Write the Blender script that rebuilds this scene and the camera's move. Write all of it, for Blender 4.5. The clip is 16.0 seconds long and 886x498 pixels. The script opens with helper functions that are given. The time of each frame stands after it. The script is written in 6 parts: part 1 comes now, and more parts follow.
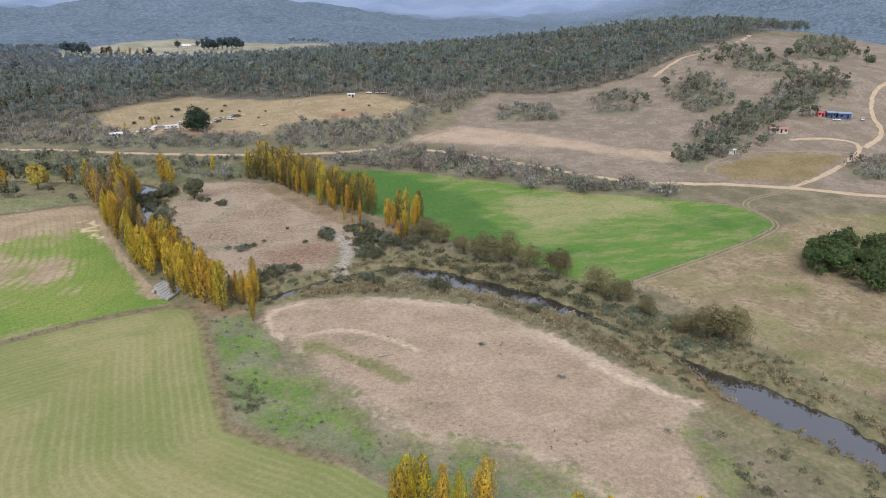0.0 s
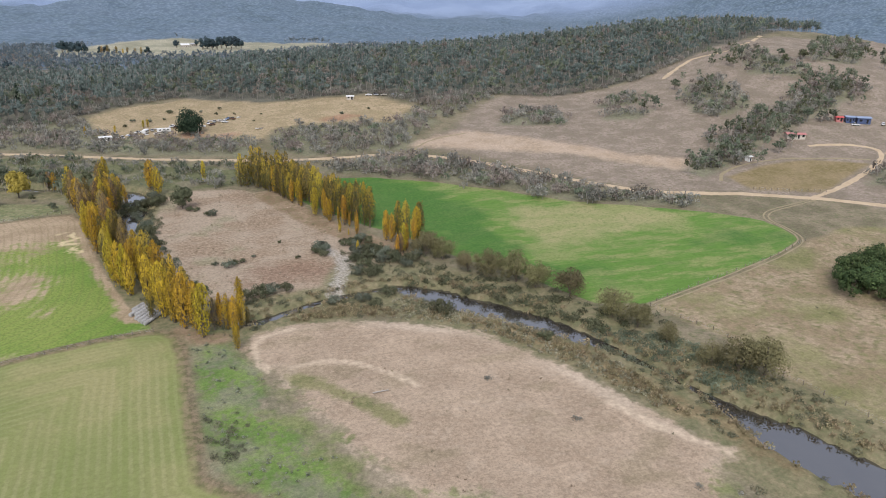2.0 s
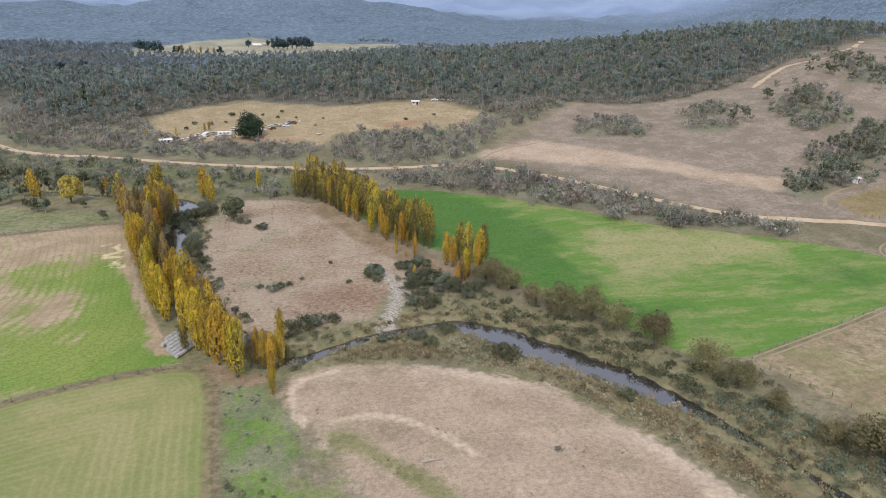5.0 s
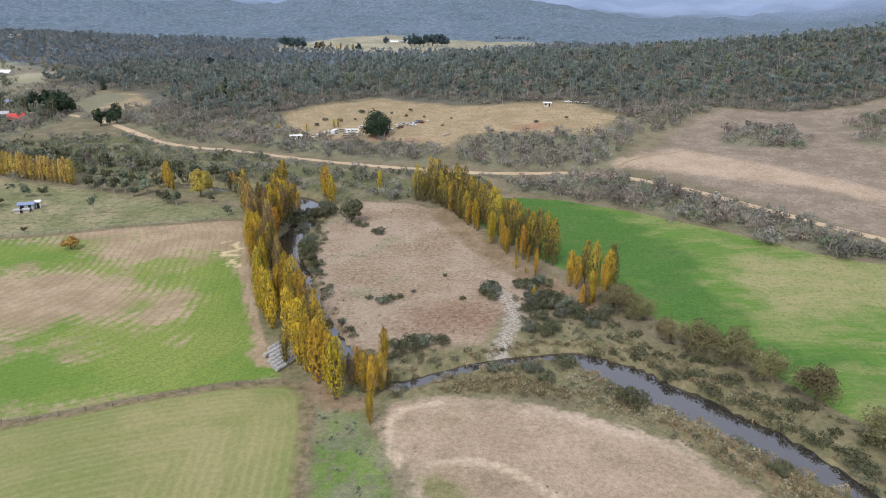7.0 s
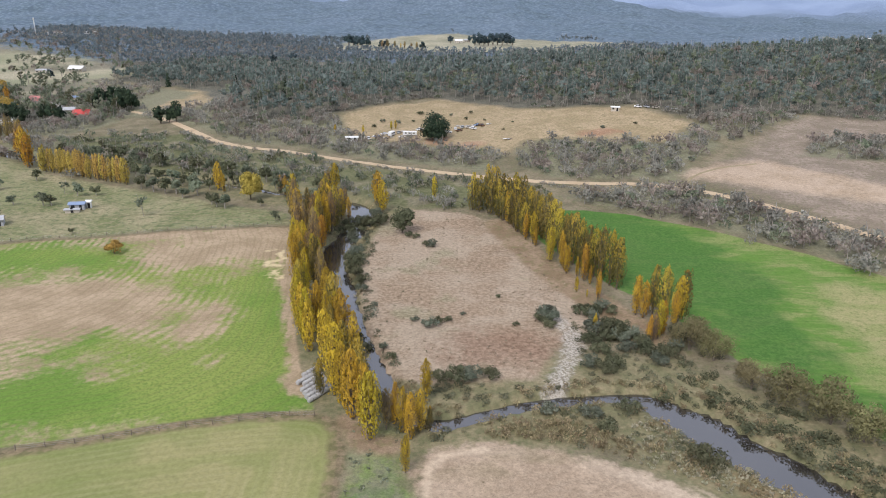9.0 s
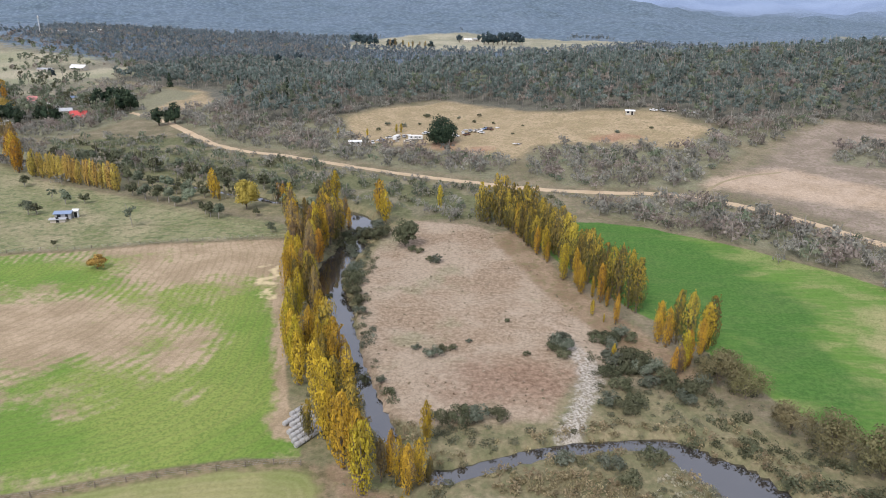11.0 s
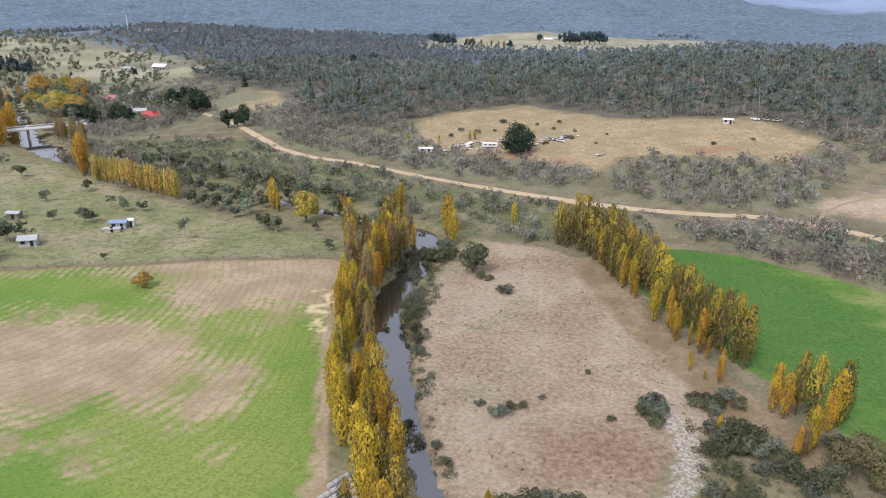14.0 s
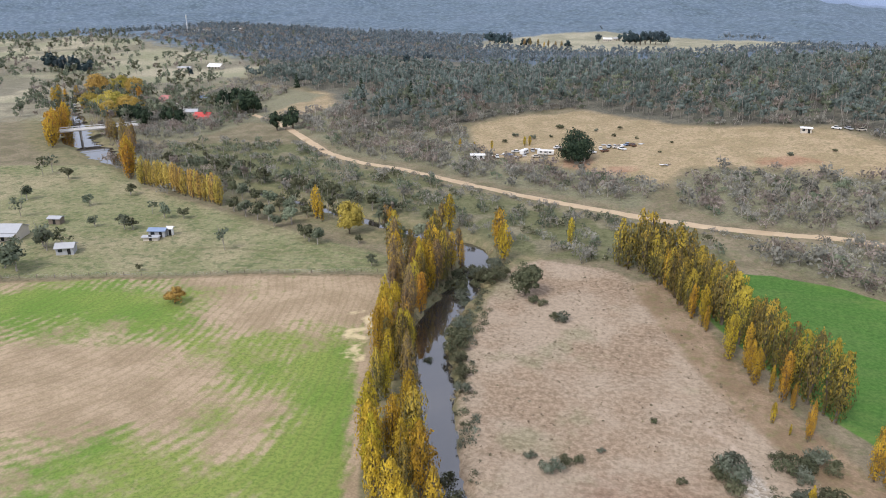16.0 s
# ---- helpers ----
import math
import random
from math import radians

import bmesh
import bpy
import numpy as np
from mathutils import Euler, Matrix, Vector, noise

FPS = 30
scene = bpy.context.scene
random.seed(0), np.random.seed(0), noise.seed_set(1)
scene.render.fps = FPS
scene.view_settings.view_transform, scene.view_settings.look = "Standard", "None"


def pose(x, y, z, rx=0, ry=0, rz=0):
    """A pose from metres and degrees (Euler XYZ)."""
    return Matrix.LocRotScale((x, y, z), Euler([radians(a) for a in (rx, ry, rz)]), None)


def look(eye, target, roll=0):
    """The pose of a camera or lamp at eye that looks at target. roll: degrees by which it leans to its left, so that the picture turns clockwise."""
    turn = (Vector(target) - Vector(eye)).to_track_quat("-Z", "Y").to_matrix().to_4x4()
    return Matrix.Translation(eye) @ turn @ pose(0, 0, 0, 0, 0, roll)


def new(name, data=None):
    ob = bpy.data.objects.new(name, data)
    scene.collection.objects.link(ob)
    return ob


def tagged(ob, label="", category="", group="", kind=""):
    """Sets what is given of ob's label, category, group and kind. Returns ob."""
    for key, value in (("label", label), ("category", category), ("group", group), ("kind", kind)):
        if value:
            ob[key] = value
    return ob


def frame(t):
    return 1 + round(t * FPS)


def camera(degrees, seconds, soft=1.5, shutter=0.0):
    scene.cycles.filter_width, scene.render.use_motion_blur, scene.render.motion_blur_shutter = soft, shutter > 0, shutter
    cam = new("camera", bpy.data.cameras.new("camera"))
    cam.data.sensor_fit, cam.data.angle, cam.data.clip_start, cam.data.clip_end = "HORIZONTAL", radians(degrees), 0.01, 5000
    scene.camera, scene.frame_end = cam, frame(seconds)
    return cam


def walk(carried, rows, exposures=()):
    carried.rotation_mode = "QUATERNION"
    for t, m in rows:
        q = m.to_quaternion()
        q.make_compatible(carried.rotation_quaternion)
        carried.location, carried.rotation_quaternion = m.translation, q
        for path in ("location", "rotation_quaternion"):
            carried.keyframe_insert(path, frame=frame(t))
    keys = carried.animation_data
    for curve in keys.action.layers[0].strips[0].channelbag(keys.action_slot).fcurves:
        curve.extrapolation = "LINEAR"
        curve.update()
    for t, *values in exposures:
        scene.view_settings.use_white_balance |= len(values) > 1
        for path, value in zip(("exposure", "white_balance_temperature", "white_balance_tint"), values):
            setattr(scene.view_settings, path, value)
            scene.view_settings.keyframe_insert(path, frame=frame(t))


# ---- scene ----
cam = camera(64.7, 16.0, soft=1.0)
PATH = [
    (0, (-19.644, -91.156, 81.248), (-18.993, -89.382, 80.593), 0.8),
    (0.5, (-18.347, -86.992, 81.258), (-17.697, -85.218, 80.603), 0.8),
    (1, (-16.659, -82.947, 81.318), (-16.011, -81.172, 80.662), 0.8),
    (1.5, (-15.377, -78.694, 81.141), (-14.729, -76.919, 80.485), 0.9),
    (2, (-13.957, -74.66, 81.259), (-13.31, -72.885, 80.602), 0.9),
    (2.5, (-12.518, -70.285, 81.137), (-11.871, -68.51, 80.48), 0.9),
    (3, (-11.165, -65.963, 81.086), (-10.517, -64.189, 80.429), 1.0),
    (3.2, (-10.595, -64.313, 81.158), (-9.948, -62.538, 80.5), 1.0),
    (5.3, (-5.863, -47.761, 81.172), (-5.434, -45.922, 80.513), 1.0),
    (5.5, (-5.348, -45.923, 81.08), (-4.95, -44.078, 80.419), 0.9),
    (6, (-4.057, -41.855, 81.134), (-3.71, -40.001, 80.471), 1.0),
    (6.5, (-3.344, -37.532, 80.939), (-3.072, -35.666, 80.275), 1.1),
    (7, (-2.236, -33.32, 80.792), (-2.109, -31.439, 80.123), 1.0),
    (7.5, (-1.283, -29.074, 80.745), (-1.269, -27.19, 80.074), 1.0),
    (8, (-0.399, -24.744, 80.584), (-0.44, -22.861, 79.911), 1.0),
    (8.5, (0.009, -20.546, 80.619), (-0.033, -18.664, 79.945), 1.1),
    (10.8, (0.495, -1.569, 80.847), (0.446, 0.311, 80.167), 1.2),
    (11, (0.562, 0.15, 80.777), (0.497, 2.03, 80.097), 1.2),
    (11.5, (0.429, 4.257, 80.902), (0.291, 6.132, 80.22), 1.1),
    (12, (0.337, 8.646, 80.827), (0.122, 10.513, 80.142), 1.0),
    (12.5, (0.29, 13.036, 80.54), (0.022, 14.896, 79.855), 0.9),
    (13, (0.004, 17.094, 80.526), (-0.264, 18.954, 79.841), 1.0),
    (13.5, (-0.345, 21.294, 80.562), (-0.613, 23.153, 79.876), 1.0),
    (14, (-0.642, 25.683, 80.457), (-0.913, 27.542, 79.77), 0.9),
    (14.5, (-1.236, 29.941, 80.32), (-1.507, 31.8, 79.634), 0.9),
    (15, (-1.797, 34.147, 80.325), (-2.069, 36.006, 79.638), 1.0),
    (15.5, (-2.661, 38.201, 80.425), (-2.978, 40.052, 79.736), 0.9),
    (16, (-2.985, 42.362, 80.493), (-3.399, 44.193, 79.802), 0.7),
]
walk(cam, [(t, look(eye, target, roll)) for t, eye, target, roll in PATH], [(0, 0.44, 6500, 12), (3, 0.46, 6500, 12), (7, 0.5, 6500, 12), (11, 0.61, 6500, 13), (13.5, 0.64, 6500, 13), (16, 0.61, 6500, 13)])

# ---- world and sun: a bright overcast sky ----
world = bpy.data.worlds.new("overcast_sky")
scene.world = world
world.use_nodes = True
wn, wl = world.node_tree.nodes, world.node_tree.links
sky = wn.new("ShaderNodeTexSky")
sky.sky_type, sky.sun_disc = "NISHITA", False
sky.sun_elevation, sky.sun_rotation = radians(48), radians(200)
sky.air_density, sky.dust_density, sky.ozone_density = 1.0, 2.0, 1.0
coords, cloud, layer, cover = wn.new("ShaderNodeTexCoord"), wn.new("ShaderNodeTexNoise"), wn.new("ShaderNodeMix"), wn.new("ShaderNodeMix")
cloud.inputs["Scale"].default_value, cloud.inputs["Detail"].default_value = 2.2, 5.0
wl.new(coords.outputs["Generated"], cloud.inputs["Vector"])
layer.data_type = cover.data_type = "RGBA"
layer.inputs[6].default_value, layer.inputs[7].default_value = (3.1, 3.45, 4.35, 1), (6.0, 6.3, 7.25, 1)
wl.new(cloud.outputs["Fac"], layer.inputs[0])
cover.inputs[0].default_value = 0.75
wl.new(sky.outputs["Color"], cover.inputs[6])
wl.new(layer.outputs[2], cover.inputs[7])
wl.new(cover.outputs[2], wn["Background"].inputs["Color"])
wn["Background"].inputs["Strength"].default_value = 0.139
sun = new("sun", bpy.data.lights.new("sun", "SUN"))
sun.data.energy, sun.data.angle, sun.data.color = 1.75, radians(20), (1.0, 0.965, 0.92)
sun.matrix_world = look((0, 0, 300), (120, 230, 0))
scene.view_settings.exposure = 0.57

# ---- shared tools ----
rng = np.random.default_rng(7)


def mesh_of(name, verts, faces, mats, index=None, smooth=False):
    """A mesh from arrays; all faces have the same number of corners."""
    verts, faces = np.asarray(verts, dtype=np.float32), np.asarray(faces, dtype=np.int32)
    me = bpy.data.meshes.new(name)
    n, k = faces.shape
    me.vertices.add(len(verts))
    me.vertices.foreach_set("co", verts.ravel())
    me.loops.add(n * k)
    me.loops.foreach_set("vertex_index", faces.ravel())
    me.polygons.add(n)
    me.polygons.foreach_set("loop_start", np.arange(0, n * k, k, dtype=np.int32))
    if index is not None:
        me.polygons.foreach_set("material_index", np.asarray(index, dtype=np.int32))
    if smooth:
        me.polygons.foreach_set("use_smooth", np.ones(n, dtype=bool))
    me.update(calc_edges=True)
    for m in mats:
        me.materials.append(m)
    return me


def part(name, me, parent, label=""):
    ob = new(name, me)
    ob.parent = parent
    return tagged(ob, label)


def part_bm(name, bm, material, parent, label=""):
    me = bpy.data.meshes.new(name)
    bm.to_mesh(me)
    bm.free()
    me.materials.append(material)
    return part(name, me, parent, label)


def box(bm, x, y, z, sx, sy, sz, bevel=0.0, turn=0.0):
    """A box centred in x and y, standing on z."""
    made = bmesh.ops.create_cube(bm, size=1.0, matrix=Matrix.Translation((x, y, z + sz / 2)) @ Matrix.Rotation(turn, 4, "Z") @ Matrix.Diagonal((sx, sy, sz, 1)))
    if bevel:
        edges = list({e for v in made["verts"] for e in v.link_edges})
        bmesh.ops.bevel(bm, geom=edges, offset=bevel, segments=1, affect="EDGES")
    return made


def prism(bm, pts, x0, x1):
    """Extrudes a profile of (y, z) from x0 to x1."""
    a = [bm.verts.new((x0, y, z)) for y, z in pts]
    b = [bm.verts.new((x1, y, z)) for y, z in pts]
    n = len(pts)
    for i in range(n):
        bm.faces.new((a[i], a[(i + 1) % n], b[(i + 1) % n], b[i]))
    bm.faces.new(a[::-1])
    bm.faces.new(b)
    bmesh.ops.recalc_face_normals(bm, faces=bm.faces)


def segment_distance(x, y, line):
    """Distance to a line of points, and how far along it (0 to its number of legs)."""
    best, along = np.full(x.shape, 1e9), np.zeros(x.shape)
    for i, ((ax, ay), (bx, by)) in enumerate(zip(line, line[1:])):
        dx, dy = bx - ax, by - ay
        u = np.clip(((x - ax) * dx + (y - ay) * dy) / (dx * dx + dy * dy), 0, 1)
        d = np.hypot(x - ax - u * dx, y - ay - u * dy)
        near = d < best
        best, along = np.where(near, d, best), np.where(near, i + u, along)
    return best, along


def inside_distance(x, y, ring):
    """Signed distance to a closed outline, positive inside."""
    d, _ = segment_distance(x, y, list(ring) + [ring[0]])
    odd = np.zeros(x.shape, dtype=bool)
    for (ax, ay), (bx, by) in zip(ring, list(ring[1:]) + [ring[0]]):
        crosses = (ay > y) != (by > y)
        with np.errstate(divide="ignore", invalid="ignore"):
            at = ax + (y - ay) * (bx - ax) / (by - ay if by != ay else 1e-9)
        odd ^= crosses & (x < at)
    return np.where(odd, d, -d)


def along_line(line, step, wobble=0.0):
    """Points at even steps along a line."""
    pts = [Vector((*p, 0)) for p in line]
    out, rest = [], 0.0
    for a, b in zip(pts, pts[1:]):
        d = (b - a).length
        s = rest
        while s < d:
            p = a.lerp(b, s / d)
            out.append((p.x + random.uniform(-wobble, wobble), p.y + random.uniform(-wobble, wobble)))
            s += step
        rest = s - d
    return out


def smooth_line(line, times=2):
    for _ in range(times):
        out = [line[0]]
        for (ax, ay), (bx, by) in zip(line, line[1:]):
            out += [(0.75 * ax + 0.25 * bx, 0.75 * ay + 0.25 * by), (0.25 * ax + 0.75 * bx, 0.25 * ay + 0.75 * by)]
        line = out + [line[-1]]
    return line


# ---- the lie of the land ----
HILLS = (  # centre x, y, spread x, y, height
    (392, 338, 75, 80, 26), (320, 230, 100, 60, 7), (250, 300, 60, 50, 7), (330, 560, 200, 110, 27), (95, 395, 75, 65, 12),
    (-120, 475, 60, 50, 11), (-190, 720, 95, 80, 14), (560, 380, 140, 150, 33), (180, 470, 80, 60, 8), (600, 650, 200, 180, 28),
    (30, 560, 110, 90, 8), (130, 270, 50, 40, 4), (240, 140, 70, 60, 3.4), (-560, 1000, 170, 140, 24),
    (140, 640, 140, 60, 8), (20, 645, 100, 60, 5), (900, 900, 300, 300, 30), (110, 2350, 300, 400, 66), (110, 2380, 800, 480, 46), (-850, 1900, 400, 330, 44),
    (-1900, 2900, 600, 400, 80), (2050, 1900, 270, 600, 165), (-3300, 1500, 700, 1500, 130), (3500, 1300, 700, 1600, 140),
)
RIVER = (  # x, y, half width
    (-420, 520, 9), (-360, 450, 9), (-306, 393, 9.5), (-275, 366, 8.5), (-243, 342, 7), (-190, 318, 2.6), (-140, 306, 2.6), (-105, 289, 2.8), (-71, 273, 3.6), (-53, 267, 4.5), (-41, 258, 5.2),
    (-38.5, 247, 5.2), (-38, 231, 4.7), (-39.6, 217, 4.8), (-42, 203, 4.2), (-39.6, 189, 3.6), (-35.4, 180, 3.9), (-32.2, 166, 3.8), (-29.2, 158, 3.2), (-25.5, 145, 2.7), (-19, 130, 2.0),
    (-11, 110, 1.9), (-3.5, 103.8, 2), (5, 108.3, 1.9), (14, 112.6, 1.8), (24, 116, 1.7), (36, 117.5, 2), (41.5, 117.3, 2.8), (46.3, 112.3, 5.0), (51, 106, 5.8), (57.3, 98.8, 5.8), (62, 93.3, 5.6), (66.5, 87.5, 5.5),
    (70.5, 81.5, 5.2), (75, 74.5, 4.7), (79, 68.5, 3.2), (82.5, 60, 1.8), (86, 50, 0.9), (89.5, 38, 0.8), (91.5, 27.5, 2.6), (94.5, 17, 6.3), (97.5, 6, 6.7), (100, -4, 5.7), (101.5, -12, 4.5), (105, -40, 5), (116, -90, 7), (140, -220, 8),
)
RIVER_LINE = smooth_line([(x, y) for x, y, _ in RIVER], 2)
RIVER_HALF = [w for _, w in smooth_line([(0, w) for _, _, w in RIVER], 2)]
WATER_Z = -1.3


def rolling(x, y, size, seed):
    """Gentle sums of waves, -1 to 1."""
    r = np.random.default_rng(seed)
    z = np.zeros(np.shape(x))
    for i in range(9):
        a, k, p = r.uniform(0, math.tau), r.uniform(0.6, 2.2) / size * math.tau, r.uniform(0, math.tau)
        z = z + np.sin((x * np.cos(a) + y * np.sin(a)) * k + p) / 9 ** 0.5
    return np.clip(z / 1.6, -1, 1)


def river_at(x, y):
    d, along = segment_distance(x, y, RIVER_LINE)
    return d - np.interp(along, np.arange(len(RIVER_HALF)), RIVER_HALF) * (1 + 0.14 * rolling(x, y, 13, 50) + 0.12 * rolling(x, y, 4.5, 51))


def height(x, y):
    x, y = np.asarray(x, dtype=float), np.asarray(y, dtype=float)
    z = np.zeros(x.shape)
    for cx, cy, sx, sy, h in HILLS:
        z = z + h * np.exp(-0.5 * (((x - cx) / sx) ** 2 + ((y - cy) / sy) ** 2))
    far = np.hypot(x, y)
    z = z + np.clip((far - 2600) / 1700, 0, 1) ** 1.3 * (196 + 48 * rolling(x, y, 2200, 3) + 16 * rolling(x, y, 600, 9))
    z = z + np.clip((far - 1200) / 900, 0, 1) * (15 * rolling(x, y, 500, 4) + 8 * rolling(x, y, 170, 5))
    z = z + np.clip((far - 330) / 300, 0, 1) * 1.6 * rolling(x, y, 60, 6)
    z = z + 0.25 * rolling(x, y, 34, 8)
    edge = river_at(x, y)
    bank = np.clip((edge + 1.2) / 2.6, 0, 1)
    bank = bank * bank * (3 - 2 * bank)
    return np.where(edge < 3, (WATER_Z - 1.3) * (1 - bank) + z * bank, z)


def z_at(x, y):
    return float(height(np.array([x]), np.array([y]))[0])


# outlines of the fields and other ground, seen from above
OLIVE = [(-150, 60), (-110, 78), (-69.4, 95.1), (-57.3, 99.2), (-44.1, 103.5), (-34.1, 105.3), (-26, 104.6), (-22.5, 100.2), (-20.8, 88.2), (-20.2, 68.3), (-19.1, 51.6), (-18.4, 38.7),
         (-10.5, 29.9), (0.7, 19.4), (7, 10.3), (14, 0), (26, -30), (34, -80), (-150, -90)]
CROP = [(-190, 40), (-150, 63), (-110, 81), (-81.6, 92.5), (-62.1, 99.5), (-40.3, 106.6), (-28.5, 107.6), (-30.6, 112), (-36, 127), (-41.9, 147.8), (-48, 173.7), (-53.5, 200.5), (-57.5, 219), (-62, 228), (-88, 223),
        (-107, 217.2), (-139.5, 206), (-169, 196.4), (-230, 172), (-330, 120)]
SAND = [(-7.7, 88.3), (-4.1, 96.1), (4.2, 98.5), (17.1, 96.8), (32.8, 91.6), (46.1, 84.4), (54.3, 74.5), (60.9, 62.6), (66.8, 51.7), (70.2, 40.8), (72.5, 29.7), (76.3, 22.2), (79.9, 15), (74.3, 14.5),
        (70.7, 7.2), (64.8, -4.4), (63, -14), (64, -45), (52, -48), (45, -16), (36.1, 5.4), (27.6, 14.9), (16.4, 19.6), (10, 30.1), (5, 45.9), (0, 61.5), (-1.5, 74.7)]
ISLE = [(-26.8, 244.3), (-29.1, 230.3), (-30.6, 205), (-30.2, 190), (-27.3, 168.6), (-24.9, 154.8), (-22.7, 135.9), (-16.2, 123), (-6.4, 119), (5.7, 120.5), (17.9, 122.5), (24, 135.5), (31, 148), (45.5, 143.1), (47, 152),
        (37.5, 170.3), (27, 197), (20, 223.2), (14, 238), (5, 246), (-4, 250), (-18.1, 252)]
GREEN = [(34, 251), (50.3, 252), (67, 244), (89, 229), (115, 206), (137, 180), (156, 166), (184, 142), (193.2, 129), (193.4, 120), (190.6, 108.5), (175, 101), (137.7, 89.1), (105.3, 81), (92, 86), (86, 100), (81, 117), (70, 130),
         (62, 148), (56, 165), (47, 178), (39, 195), (30, 215), (24, 235)]
LUSH = [(-20, 104), (-18.5, 88), (-18, 68), (-17, 50), (-16, 40), (-8, 31), (3, 21), (10, 10), (18, -4), (40, -20), (44, -8), (34, 5), (24, 15), (14, 20), (8, 31), (3, 46), (-2, 61), (-4, 76), (-9, 88), (-13, 100)]
MEADOW = [(-62, 231), (-88, 226), (-139, 209), (-169, 200), (-240, 178), (-330, 260), (-276, 318), (-232, 326), (-196, 299), (-143, 274), (-97, 255), (-66, 243)]
PADDOCK = [(-76, 426), (-57, 450), (-8, 474), (23, 445), (50, 413), (102, 405), (127, 371), (104, 342), (78, 352), (34, 356), (22, 332), (-23, 362), (-64, 383)]
SANDHILL = [(97, 291), (112, 303), (141, 313), (172, 278), (201, 232), (227, 213), (208, 200), (175, 245), (134, 268)]
CORRAL = [(220.8, 181.4), (248.7, 189.7), (275.5, 186.9), (299.2, 173.1), (271.6, 161.2), (243.5, 147.3), (217.9, 162.2)]
FOREST = [(-330, 640), (-215, 570), (-170, 470), (-135.5, 419.4), (-103, 414), (-77, 434), (-58, 456), (-24, 484), (33, 428), (68, 414), (103, 411), (132, 381), (172, 397), (202, 400), (240, 384), (275, 384), (312, 382), (356, 394),
          (420, 420), (500, 470), (640, 520), (760, 460), (900, 900), (500, 1050), (100, 1040), (-150, 900)]
HILLSIDE = [(100, 290), (134, 320), (170, 370), (202, 398), (270, 378), (312, 380), (356, 392), (450, 440), (700, 420), (700, 60), (270, 90), (240, 140), (180, 178), (150, 220), (125, 255)]
RIGHT = [(106, 79), (140, 88), (176, 99), (193, 106), (215, 112), (300, 90), (420, 40), (300, -120), (150, -120), (119, -20), (118, 1), (115, 17), (112, 35), (112, 58)]
PLAIN = [(-215, 1095), (-60, 1080), (90, 1120), (190, 1180), (310, 1290), (330, 1350), (220, 1330), (120, 1400), (-20, 1440), (-120, 1360), (-205, 1210)]
CLEARING = [(820, 1600), (900, 1580), (990, 1640), (1000, 1720), (900, 1760), (830, 1700)]
VALLEY = [(-330, 560), (-300, 470), (-390, 400), (-520, 420), (-900, 500), (-1300, 900), (-800, 1000), (-560, 860), (-420, 800), (-330, 720)]
RIVERFLAT = [(-160, 392), (-128, 355), (-88, 342), (-45, 318), (10, 292), (34, 284), (40, 262), (30, 254), (-6, 254), (-28, 258), (-50, 278), (-100, 297), (-150, 312), (-215, 345), (-230, 380)]
RISE = [(-250, 560), (-215, 592), (-165, 572), (-138, 522), (-150, 480), (-185, 452), (-225, 470), (-255, 510)]
GRAVEL = [(27, 156), (29.5, 148), (30, 140), (27.5, 132), (25.5, 126), (23.2, 118)]
SANDTRACK = smooth_line([(3, 75.2), (10.6, 75.8), (16.1, 74.3), (21.6, 69.5), (26.3, 63), (28.8, 58)], 3)
STRAW_LOOPS = [(-64.2, 201.5), (-61, 203.8), (-57.3, 203.2), (-59.7, 197.4), (-55.4, 197.5), (-56.6, 194.2), (-61.5, 191.5), (-60.5, 188.5), (-55.2, 190), (-56.4, 183.5), (-58, 180.5), (-54.9, 177.5), (-52.6, 178.5), (-55.5, 182)]
STRAW = smooth_line([(x + 0.3, y) for x, y in STRAW_LOOPS], 2)

